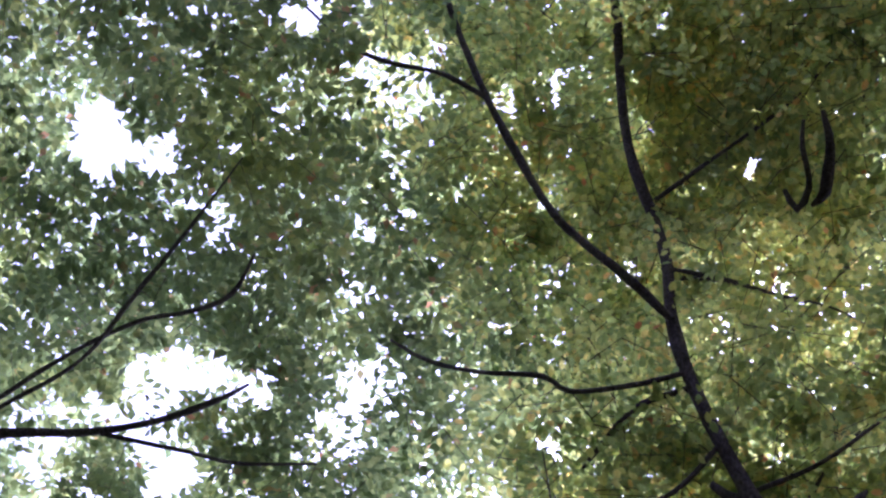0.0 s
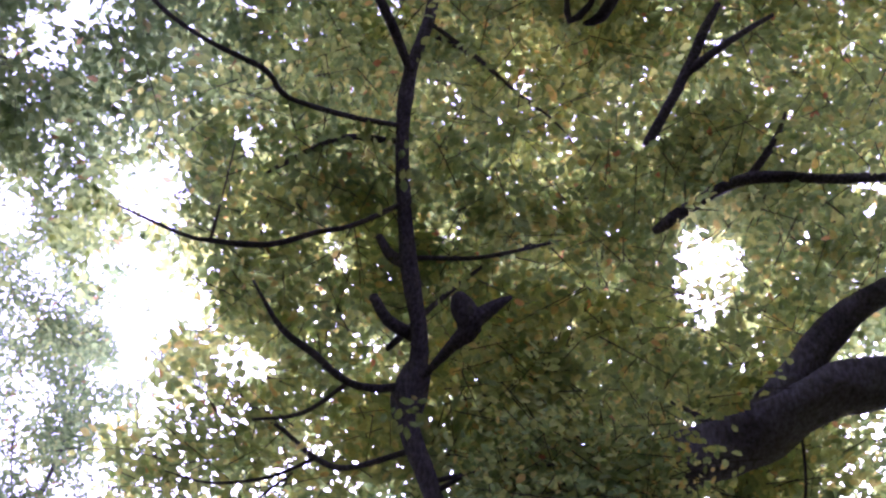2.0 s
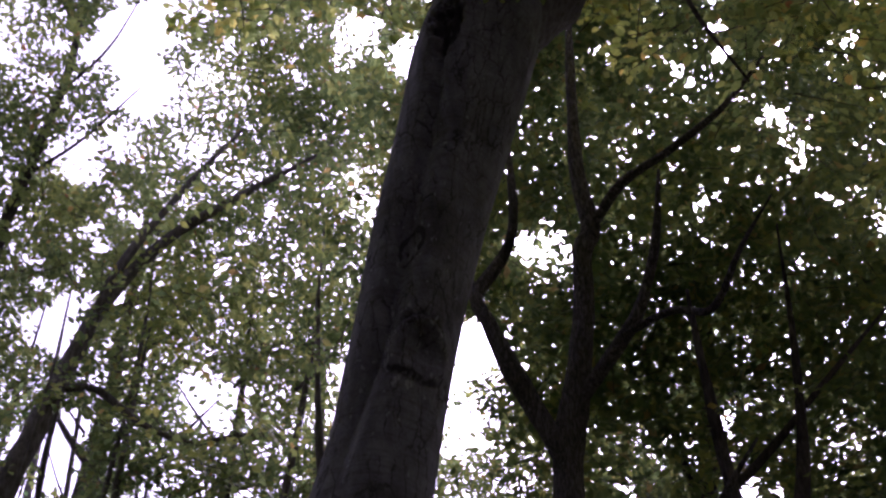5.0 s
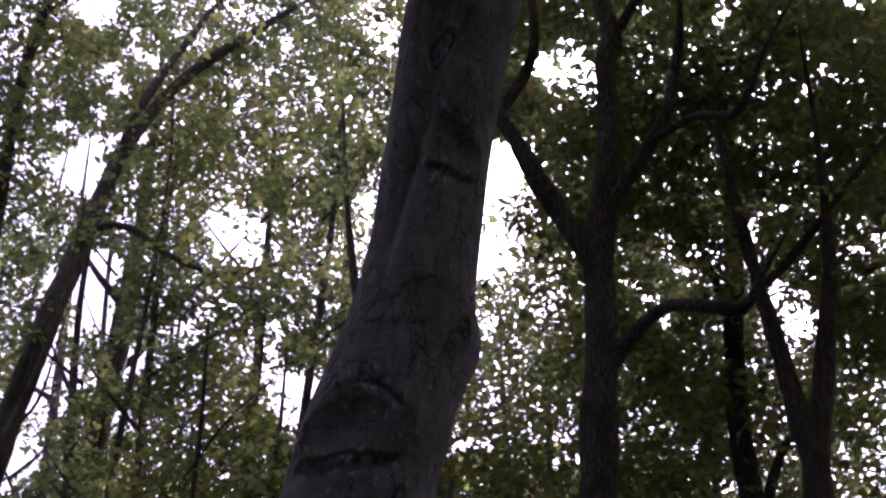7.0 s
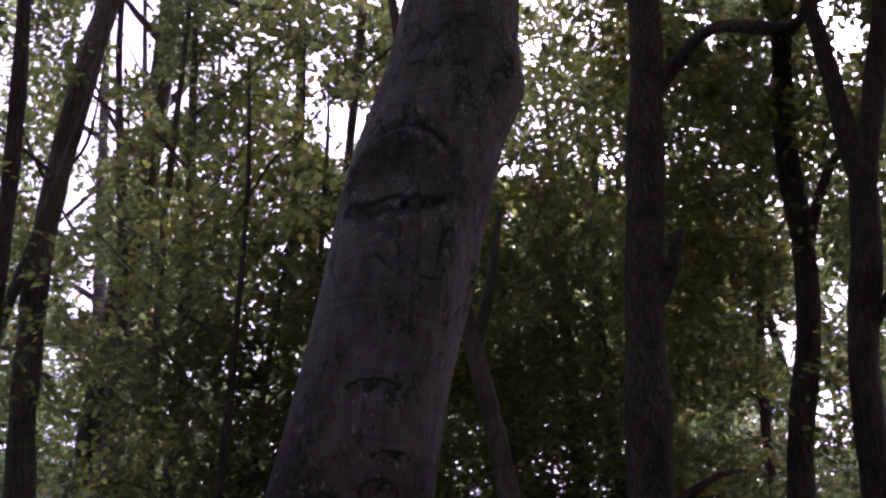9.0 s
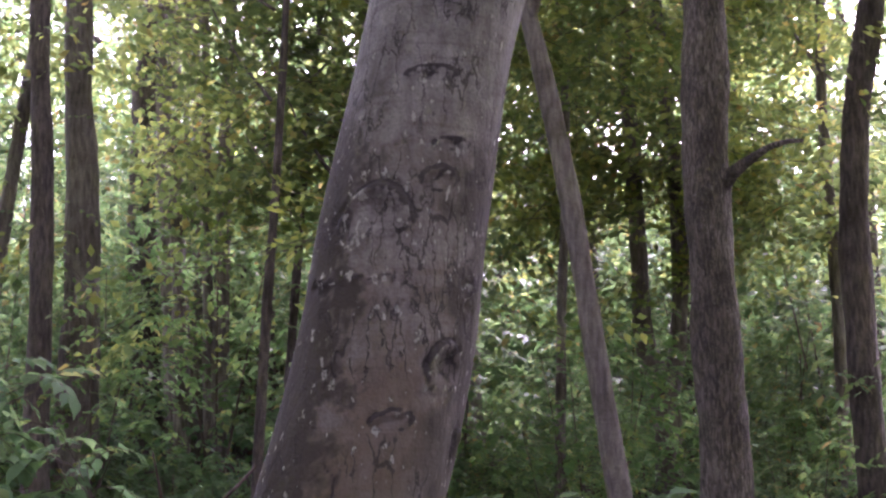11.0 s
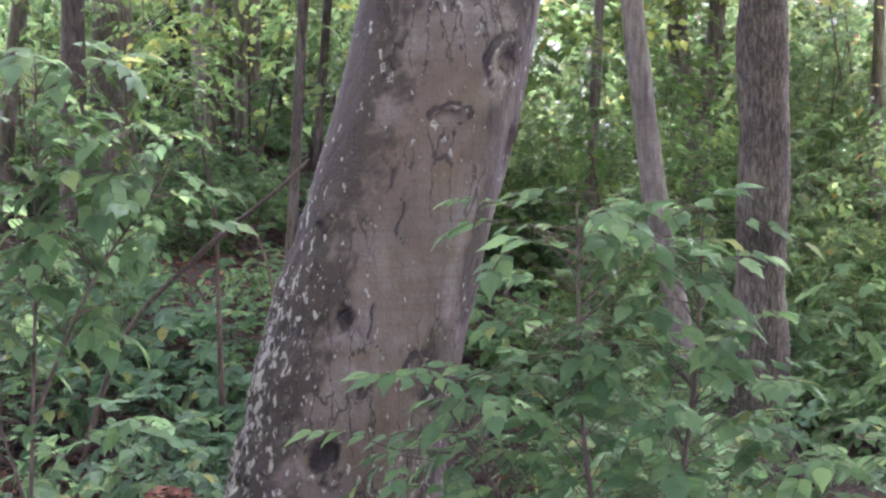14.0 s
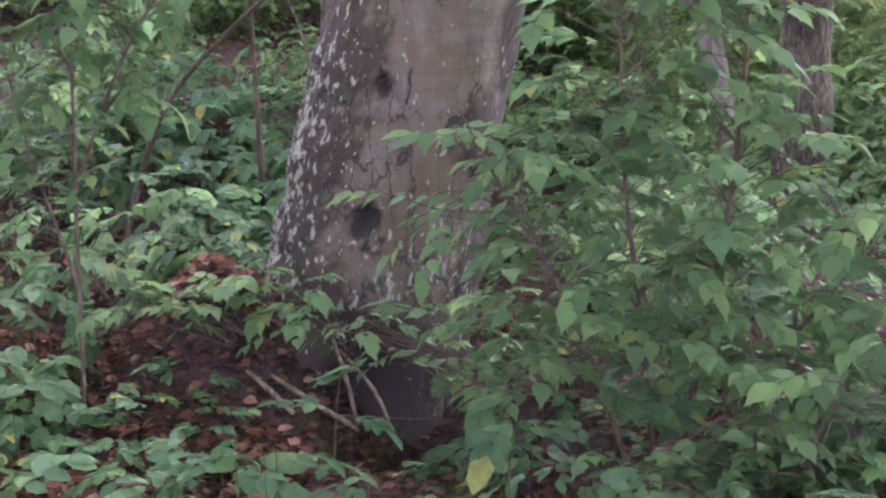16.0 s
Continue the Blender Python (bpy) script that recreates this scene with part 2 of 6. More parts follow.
BARK_PALE = bark_material("pale_bark", (0.088, 0.079, 0.069), (0.185, 0.167, 0.146), 0.2, 1.5, 0.4)
BARK_DARK = bark_material("dark_bark", (0.042, 0.036, 0.032), (0.12, 0.102, 0.09), 0.2, 1.8, 0.8)
BARK_TWIG = bark_material("twig_bark", (0.05, 0.04, 0.03), (0.13, 0.1, 0.08), 0.0, 3.0, 0.3)
DEAD_WOOD = bark_material("dead_wood", (0.075, 0.058, 0.042), (0.2, 0.16, 0.115), 0.1, 3.0, 0.5)
LEAF_CANOPY = leaf_material("canopy_leaves", [(0.0, (0.076, 0.11, 0.034)), (0.5, (0.116, 0.148, 0.042)), (0.9, (0.18, 0.192, 0.048)), (0.992, (0.22, 0.175, 0.04)), (1.0, (0.2, 0.09, 0.035))], 0.7, through_blade=4.3)
LEAF_COOL = leaf_material("cool_canopy_leaves", [(0.0, (0.065, 0.098, 0.034)), (0.6, (0.097, 0.138, 0.043)), (0.97, (0.138, 0.17, 0.048)), (1.0, (0.17, 0.1, 0.04))], 0.62, through_blade=2.9)
LEAF_FAR = leaf_material("woodland_leaves", [(0.0, (0.061, 0.096, 0.033)), (0.55, (0.097, 0.139, 0.041)), (0.96, (0.158, 0.182, 0.046)), (1.0, (0.2, 0.15, 0.045))], 0.65, through_blade=2.4)
LEAF_UNDER = leaf_material("underwood_leaves", [(0.0, (0.048, 0.09, 0.036)), (0.55, (0.072, 0.126, 0.046)), (0.96, (0.115, 0.155, 0.05)), (1.0, (0.2, 0.14, 0.045))], 0.6, through_blade=2.5, drifting=0.55)
LEAF_YELLOW = leaf_material("yellowing_leaves", [(0.0, (0.056, 0.114, 0.04)), (0.7, (0.078, 0.146, 0.047)), (0.96, (0.12, 0.168, 0.05)), (1.0, (0.2, 0.18, 0.05))], 0.55, through_blade=2.4, drifting=0.5)
LEAF_SHRUB = leaf_material("shrub_leaves", [(0.0, (0.05, 0.1, 0.044)), (0.6, (0.077, 0.143, 0.06)), (0.97, (0.108, 0.176, 0.068)), (1.0, (0.16, 0.18, 0.06))], 0.42, 0.75, through_blade=2.3, drifting=0.35)
LEAF_SHRUB_ONE = leaf_material("shrub_leaf_single", [(0.0, (0.054, 0.11, 0.048)), (0.7, (0.081, 0.149, 0.062)), (0.97, (0.112, 0.184, 0.07)), (1.0, (0.14, 0.19, 0.062))], 0.42, 0.72, per_object=True, through_blade=2.1)
# darker copy of the shrub leaves: shade on the floor put into the colour
LEAF_FLOOR_SHADED = leaf_material("shaded_seedling_leaves", [(0.0, (0.034, 0.074, 0.036)), (0.6, (0.052, 0.108, 0.05)), (0.97, (0.076, 0.14, 0.056)), (1.0, (0.2, 0.19, 0.05))], 0.35, 0.6, through_blade=2.5, drifting=0.6)
LITTER = leaf_material("leaf_litter", [(0.0, (0.025, 0.013, 0.01)), (0.5, (0.055, 0.028, 0.02)), (0.85, (0.11, 0.052, 0.036)), (1.0, (0.19, 0.115, 0.08))], 0.1, 0.7)


def soil_material():
    mat, nt, bsdf = base_material("woodland_soil")
    L = nt.links.new
    coord = nt.nodes.new("ShaderNodeTexCoord")
    fine = nt.nodes.new("ShaderNodeTexNoise")
    fine.inputs["Scale"].default_value, fine.inputs["Detail"].default_value = 28.0, 8.0
    cells = nt.nodes.new("ShaderNodeTexVoronoi")
    cells.inputs["Scale"].default_value = 14.0
    L(coord.outputs["Object"], fine.inputs["Vector"])
    L(coord.outputs["Object"], cells.inputs["Vector"])
    tone = ramp_node(nt, [(0.3, (0.012, 0.008, 0.006)), (0.5, (0.03, 0.018, 0.013)), (0.7, (0.06, 0.037, 0.026))])
    L(fine.outputs[0], tone.inputs[0])
    mix = nt.nodes.new("ShaderNodeMix")
    mix.data_type, mix.blend_type = "RGBA", "OVERLAY"
    mix.inputs[0].default_value = 0.4
    L(tone.outputs[0], mix.inputs[6])
    L(cells.outputs["Color"], mix.inputs[7])
    tame = nt.nodes.new("ShaderNodeMix")
    tame.data_type = "RGBA"
    tame.inputs[0].default_value = 0.75
    L(mix.outputs[2], tame.inputs[6])
    L(tone.outputs[0], tame.inputs[7])
    L(tame.outputs[2], bsdf.inputs["Base Color"])
    bsdf.inputs["Roughness"].default_value = 0.95
    bump = nt.nodes.new("ShaderNodeBump")
    bump.inputs["Strength"].default_value, bump.inputs["Distance"].default_value = 0.8, 0.04
    L(fine.outputs[0], bump.inputs["Height"])
    L(bump.outputs[0], bsdf.inputs["Normal"])
    return mat


SOIL = soil_material()

# ---- building helpers ----
rng = np.random.default_rng(7)


def raw_mesh(name, verts, faces):
    """A mesh from arrays; all faces have the same number of corners."""
    me = bpy.data.meshes.new(name)
    verts, faces = np.asarray(verts, np.float32), np.asarray(faces, np.int32)
    n, k = faces.shape
    me.vertices.add(len(verts))
    me.vertices.foreach_set("co", verts.ravel())
    me.loops.add(n * k)
    me.loops.foreach_set("vertex_index", faces.ravel())
    me.polygons.add(n)
    me.polygons.foreach_set("loop_start", np.arange(0, n * k, k, dtype=np.int32))
    me.polygons.foreach_set("use_smooth", np.ones(n, bool))
    me.update(calc_edges=True)
    return me


def attach(name, me, mat, parent=None, label="", kind=""):
    if not me.materials:
        me.materials.append(mat)
    ob = new(name, me)
    if parent:
        ob.parent = parent
        ob.matrix_parent_inverse = parent.matrix_basis.inverted()
    return tagged(ob, label, kind=kind)


def smooth_path(points, step=0.12):
    """Points (x, y, z, radius) joined by a smooth curve and sampled finely."""
    p = np.array(points, float)
    if len(p) == 2:
        p = np.array([p[0], (p[0] + p[1]) / 2, p[1]])
    ext = np.vstack([2 * p[0] - p[1], p, 2 * p[-1] - p[-2]])
    out = []
    for i in range(len(p) - 1):
        a, b, c, d = ext[i : i + 4]
        n = max(2, int(np.linalg.norm(c[:3] - b[:3]) / step))
        for t in np.linspace(0, 1, n, endpoint=False):
            out.append(0.5 * (2 * b + (c - a) * t + (2 * a - 5 * b + 4 * c - d) * t**2 + (3 * b - a - 3 * c + d) * t**3))
    out.append(p[-1])
    out = np.array(out)
    out[:, 3] = np.maximum(out[:, 3], 0.002)
    return out


def tube(points, sides=10, step=0.12, rough=0.08, seed=0.0):
    """A bark tube along a path with lumps and a rounded end: vertices and quads."""
    path = smooth_path(points, step)
    n = len(path)
    tangent = np.gradient(path[:, :3], axis=0)
    tangent /= np.linalg.norm(tangent, axis=1)[:, None] + 1e-9
    ref = np.array([0.31, 0.95, 0.05])
    side = np.cross(tangent, ref)
    side /= np.linalg.norm(side, axis=1)[:, None] + 1e-9
    up = np.cross(side, tangent)
    ang = np.linspace(0, 2 * math.pi, sides, endpoint=False)
    s = np.arange(n)[:, None] * step
    r0 = path[:, 3][:, None]
    lump = 1 + rough * (np.sin(3 * ang + 5 * s + seed) * 0.5 + np.sin(2 * ang - 3.3 * s + 2 * seed) * 0.6 + np.sin(7.1 * s + seed) * 0.5 + np.sin(17 * s + 5 * ang) * 0.3)
    rr = r0 * lump
    ring = path[:, None, :3] + rr[..., None] * (np.cos(ang)[None, :, None] * side[:, None] + np.sin(ang)[None, :, None] * up[:, None])
    verts = ring.reshape(-1, 3)
    i, j = np.meshgrid(np.arange(n - 1), np.arange(sides), indexing="ij")
    k = (j + 1) % sides
    faces = np.stack([i * sides + j, i * sides + k, (i + 1) * sides + k, (i + 1) * sides + j], -1).reshape(-1, 4)
    tip = path[-1, :3] + tangent[-1] * path[-1, 3] * 0.6
    verts = np.vstack([verts, np.repeat(tip[None], sides, 0)])
    j = np.arange(sides)
    k = (j + 1) % sides
    faces = np.vstack([faces, np.stack([(n - 1) * sides + j, (n - 1) * sides + k, n * sides + k, n * sides + j], -1)])
    return verts, faces


def limb(name, points, mat, parent, sides=9, step=0.1, rough=0.1, label=""):
    v, f = tube(points, sides, step, rough, seed=points[0][0] * 7 + points[0][2])
    return attach(name, raw_mesh(name, v, f), mat, parent, label)


# leaf outlines: along the blade, across it, lift
LEAF_OVAL = np.array([(0, 0, 0), (0.3, -0.3, 0.07), (0.72, -0.25, 0.05), (1.0, 0, -0.06), (0.72, 0.25, 0.05), (0.3, 0.3, 0.07)])
LEAF_OVAL_FACES = np.array([(0, 1, 2, 3), (0, 3, 4, 5)])
LEAF_POINTED = np.array([(0, 0, 0), (0.1, -0.2, 0.05), (0.32, -0.33, 0.07), (0.58, -0.27, 0.03), (0.84, -0.1, -0.06), (1.1, 0, -0.2), (0.84, 0.1, -0.06), (0.58, 0.27, 0.03), (0.32, 0.33, 0.07), (0.1, 0.2, 0.05), (0.34, 0, 0.0), (0.66, 0, -0.05)])
LEAF_POINTED_FACES = np.array([(0, 1, 2, 10), (10, 2, 3, 11), (11, 3, 4, 5), (0, 10, 8, 9), (10, 11, 7, 8), (11, 5, 6, 7)])
LEAF_SMALL = np.array([(0, 0, 0), (0.42, -0.3, 0.08), (1.0, 0, -0.04), (0.42, 0.3, 0.08)])
LEAF_SMALL_FACES = np.array([(0, 1, 2, 3)])


def unit(v):
    return v / (np.linalg.norm(v, axis=-1, keepdims=True) + 1e-9)


def leaves_mesh(name, base, axis, normal, size, shape=LEAF_OVAL, faces=LEAF_OVAL_FACES):
    axis = unit(axis)
    across = unit(np.cross(normal, axis))
    lift = np.cross(axis, across)
    curl = (0.6 + 0.9 * rng.random(len(base)))[:, None]
    v = base[:, None] + size[:, None, None] * (shape[None, :, :1] * axis[:, None] + shape[None, :, 1:2] * across[:, None] + (shape[:, 2][None] * curl)[..., None] * lift[:, None])
    f = np.arange(len(base))[:, None, None] * len(shape) + faces[None]
    return raw_mesh(name, v.reshape(-1, 3), f.reshape(-1, 4))


# openings in the canopy, fitted to the camera's view: (x, y, z) on a line from its place at (0, 0, 1.6), half-width in
# degrees and share of leaves gone
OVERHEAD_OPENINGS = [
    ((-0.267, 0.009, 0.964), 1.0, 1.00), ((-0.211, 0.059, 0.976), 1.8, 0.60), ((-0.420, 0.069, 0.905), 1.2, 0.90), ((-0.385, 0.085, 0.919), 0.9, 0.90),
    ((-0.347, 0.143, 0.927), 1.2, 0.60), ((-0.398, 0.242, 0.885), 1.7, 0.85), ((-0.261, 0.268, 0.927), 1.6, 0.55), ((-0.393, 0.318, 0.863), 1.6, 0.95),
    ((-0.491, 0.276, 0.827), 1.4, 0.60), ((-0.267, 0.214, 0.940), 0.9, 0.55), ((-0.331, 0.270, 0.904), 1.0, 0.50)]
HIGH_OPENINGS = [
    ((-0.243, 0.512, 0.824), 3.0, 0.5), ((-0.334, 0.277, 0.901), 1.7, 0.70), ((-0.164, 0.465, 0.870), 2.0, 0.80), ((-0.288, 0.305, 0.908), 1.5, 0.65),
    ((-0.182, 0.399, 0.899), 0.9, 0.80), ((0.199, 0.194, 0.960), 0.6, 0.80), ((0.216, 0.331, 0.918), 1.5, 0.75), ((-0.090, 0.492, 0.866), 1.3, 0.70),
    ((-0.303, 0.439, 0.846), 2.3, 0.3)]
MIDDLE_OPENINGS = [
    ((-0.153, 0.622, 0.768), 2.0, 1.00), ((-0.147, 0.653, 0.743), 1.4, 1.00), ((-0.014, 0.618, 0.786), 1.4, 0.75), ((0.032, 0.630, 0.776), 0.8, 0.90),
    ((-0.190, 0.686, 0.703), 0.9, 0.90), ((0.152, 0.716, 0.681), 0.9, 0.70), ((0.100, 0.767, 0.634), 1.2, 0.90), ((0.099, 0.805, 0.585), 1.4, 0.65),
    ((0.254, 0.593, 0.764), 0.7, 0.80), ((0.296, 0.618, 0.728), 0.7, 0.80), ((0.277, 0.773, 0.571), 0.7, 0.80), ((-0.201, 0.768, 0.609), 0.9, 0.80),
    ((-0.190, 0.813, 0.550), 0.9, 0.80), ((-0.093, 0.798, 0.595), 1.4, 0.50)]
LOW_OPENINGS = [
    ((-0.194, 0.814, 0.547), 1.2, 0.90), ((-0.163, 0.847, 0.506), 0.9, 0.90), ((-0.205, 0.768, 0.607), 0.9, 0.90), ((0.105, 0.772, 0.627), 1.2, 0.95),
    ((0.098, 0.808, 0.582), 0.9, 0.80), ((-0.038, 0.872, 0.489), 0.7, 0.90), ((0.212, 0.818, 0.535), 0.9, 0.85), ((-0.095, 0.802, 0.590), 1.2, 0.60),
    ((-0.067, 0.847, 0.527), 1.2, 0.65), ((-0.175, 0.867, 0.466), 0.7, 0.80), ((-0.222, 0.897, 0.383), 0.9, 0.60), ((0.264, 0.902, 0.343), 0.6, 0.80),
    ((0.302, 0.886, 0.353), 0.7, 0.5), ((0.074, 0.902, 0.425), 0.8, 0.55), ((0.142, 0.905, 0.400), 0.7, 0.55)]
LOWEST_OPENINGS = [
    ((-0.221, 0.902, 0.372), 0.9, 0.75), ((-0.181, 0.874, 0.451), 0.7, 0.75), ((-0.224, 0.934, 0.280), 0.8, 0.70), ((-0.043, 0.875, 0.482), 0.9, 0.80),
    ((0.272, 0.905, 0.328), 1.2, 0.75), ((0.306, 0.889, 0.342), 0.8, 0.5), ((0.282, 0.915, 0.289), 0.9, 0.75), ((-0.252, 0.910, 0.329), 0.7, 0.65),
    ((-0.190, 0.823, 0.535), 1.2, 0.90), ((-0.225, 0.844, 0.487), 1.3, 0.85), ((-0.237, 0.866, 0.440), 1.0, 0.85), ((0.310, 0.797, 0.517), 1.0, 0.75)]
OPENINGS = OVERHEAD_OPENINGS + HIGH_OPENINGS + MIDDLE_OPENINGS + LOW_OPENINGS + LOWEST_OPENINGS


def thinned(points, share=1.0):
    """False for the leaves in the cones of the openings, cut from the camera's place; their edges are ragged."""
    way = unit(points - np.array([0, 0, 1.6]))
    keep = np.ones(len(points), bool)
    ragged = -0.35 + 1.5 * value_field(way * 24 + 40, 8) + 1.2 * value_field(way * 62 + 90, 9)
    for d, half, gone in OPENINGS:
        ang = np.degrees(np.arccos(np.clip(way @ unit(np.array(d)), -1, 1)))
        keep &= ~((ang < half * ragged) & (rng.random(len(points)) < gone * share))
    # small chinks all over, in loose groups, cut along lines from the camera's place
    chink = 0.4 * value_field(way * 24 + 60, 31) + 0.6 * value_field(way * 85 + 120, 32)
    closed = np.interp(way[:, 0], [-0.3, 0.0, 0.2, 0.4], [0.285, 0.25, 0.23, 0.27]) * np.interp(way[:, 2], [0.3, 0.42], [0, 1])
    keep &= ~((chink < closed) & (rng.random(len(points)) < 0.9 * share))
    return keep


def in_ellipsoids(shapes):
    """Random places in ellipsoids (x, y, z, rx, ry, rz, count), evenly spread in plan."""
    out = []
    for x, y, z, rx, ry, rz, n in shapes:
        k = np.arange(n) + rng.random()  # an even spread that never lines up
        r, turn = np.sqrt((k * 0.7548777) % 1), ((k * 0.5698403) % 1) * 2 * math.pi
        up = (rng.random(n) * 2 - 1) * np.sqrt(1 - 0.75 * r * r)
        out.append(np.array([x, y, z]) + np.stack([r * np.cos(turn) * rx, r * np.sin(turn) * ry, up * rz], -1))
    return np.vstack(out)


def clumped(points, per, spread):
    """Each point becomes a cluster."""
    c = np.repeat(points, per, axis=0)
    return c + rng.normal(size=c.shape) * np.array([spread, spread, spread * 0.5])


def sprays(centres, per=20, reach=0.5, leaf=0.1, tilt=0.35, droop=0.1, face=0.0):
    """Fans of leaves on twigs: bases, axes, normals and sizes of the leaves, and the twigs' ends."""
    n = len(centres)
    turn = rng.random(n) * 2 * math.pi
    normal = unit(np.stack([rng.normal(size=n) * tilt, rng.normal(size=n) * tilt - face, np.ones(n)], -1))
    ahead = np.stack([np.cos(turn), np.sin(turn), -droop + 0 * turn], -1)
    ahead = unit(ahead - (ahead * normal).sum(-1, keepdims=True) * normal)
    across = np.cross(normal, ahead)
    reach_n = reach * (0.6 + 0.8 * rng.random(n))
    rank = np.arange(per)
    t = (rank[None] + rng.random((n, per))) / per
    lateral = np.where(rank % 2, 1, -1)[None] * (0.06 + 0.42 * (((rank // 2 * 0.618)[None] + 0.3 * rng.random((n, per))) % 1)) * (1.1 - 0.7 * t)
    base = centres[:, None] + reach_n[:, None, None] * ((t - 0.5)[..., None] * ahead[:, None] + lateral[..., None] * across[:, None])
    base = base + rng.normal(size=base.shape) * 0.02
    way = np.sign(lateral) * (0.6 + 0.5 * rng.random((n, per)))
    axis = np.cos(way)[..., None] * ahead[:, None] + np.sin(way)[..., None] * across[:, None] + rng.normal(size=base.shape) * 0.18
    nrm = normal[:, None] + rng.normal(size=base.shape) * 0.35
    size = leaf * (0.65 + 0.6 * rng.random((n, per)))
    ends = np.stack([centres - ahead * (reach_n * 0.75)[:, None], centres + ahead * (reach_n * 0.45)[:, None]], 1)
    return base.reshape(-1, 3), axis.reshape(-1, 3), nrm.reshape(-1, 3), size.ravel(), ends


def fronds(origins, length=0.3, leaf=0.1, droop=0.5, toward=0.0):
    """Compound leaves: a stalk that arches out and down, with three pairs of leaflets and one at its tip."""
    n = len(origins)
    turn = rng.random(n) * 2 * math.pi
    out = unit(np.stack([np.cos(turn), np.sin(turn) - toward, 0 * turn], -1))
    out[:, 2] = 0.35 + 0.25 * rng.normal(size=n)
    up = np.array([0.0, 0.0, 1.0])
    reach = length * (0.65 + 0.6 * rng.random(n))
    across = unit(np.cross(up, out))
    across[:, 2] += 0.16 * rng.normal(size=n)
    t = np.array([0.4, 0.4, 0.66, 0.66, 0.88, 0.88, 1.0])
    side = np.array([1, -1, 1, -1, 1, -1, 0.0])
    along = reach[:, None] * t[None] * (1 + 0.06 * rng.normal(size=(n, 7)))
    fall = droop * (0.6 + 0.8 * rng.random(n))
    base = origins[:, None] + along[..., None] * out[:, None] - (fall[:, None] * along**2 / reach[:, None])[..., None] * up
    ahead = out[:, None] - (2 * fall[:, None] * t[None])[..., None] * up
    swing = side * (0.95 - 0.35 * t)
    axis = unit(ahead) * np.cos(swing)[None, :, None] + across[:, None] * np.sin(swing)[None, :, None]
    axis = axis - (0.1 + 0.25 * rng.random((n, 7)))[..., None] * up + 0.1 * rng.normal(size=base.shape)
    nrm = np.cross(ahead, across[:, None]) + 0.16 * rng.normal(size=base.shape)
    size = leaf * (0.75 + 0.45 * rng.random((n, 1))) * np.array([0.8, 0.8, 1, 1, 0.95, 0.95, 1.15]) * (0.85 + 0.3 * rng.random((n, 7)))
    ends = np.concatenate([np.stack([origins, base[:, 2]], 1), np.stack([base[:, 2], base[:, 6]], 1)])
    return base.reshape(-1, 3), axis.reshape(-1, 3), nrm.reshape(-1, 3), size.ravel(), ends


def twigs_mesh(name, ends, radius=0.004):
    """Three-sided twigs between pairs of points."""
    a, b = ends[:, 0], ends[:, 1]
    d = unit(b - a)
    s = unit(np.cross(d, np.array([0.3, 0.2, 1.0])))
    u = np.cross(d, s)
    ang = np.array([0, 2.094, 4.189])
    off = radius * (np.cos(ang)[None, :, None] * s[:, None] + np.sin(ang)[None, :, None] * u[:, None])
    v = np.concatenate([a[:, None] + off, b[:, None] + off * 0.4], 1)
    f = np.array([(0, 1, 4, 3), (1, 2, 5, 4), (2, 0, 3, 5)])
    return raw_mesh(name, v.reshape(-1, 3), (np.arange(len(a))[:, None, None] * 6 + f[None]).reshape(-1, 4))


def value_field(p, seed):
    """Smooth random values from 0 to 1 in space, on a lattice of 1."""
    table = np.random.default_rng(seed).random(4096)
    i = np.floor(p).astype(int)
    f = p - i
    f = f * f * (3 - 2 * f)
    total = 0
    for corner in itertools.product((0, 1), repeat=3):
        c = np.array(corner)
        q = i + c
        w = np.prod(np.where(c, f, 1 - f), axis=1)
        total = total + w * table[(q[:, 0] * 131 + q[:, 1] * 977 + q[:, 2] * 2749) % 4096]
    return total


def masses(p, coarse=1.1):
    """Foliage comes in layered masses with gaps between, wider than they are deep: about 0 to 1."""
    flat = p * np.array([1, 1, 1.7])
    return 0.6 * value_field(flat * coarse + 50, 5) + 0.4 * value_field(flat * coarse * 2.3 + 90, 6)


VIEW_COVER = collections.defaultdict(float)  # how many layers of leaves lie in each direction from the camera's place


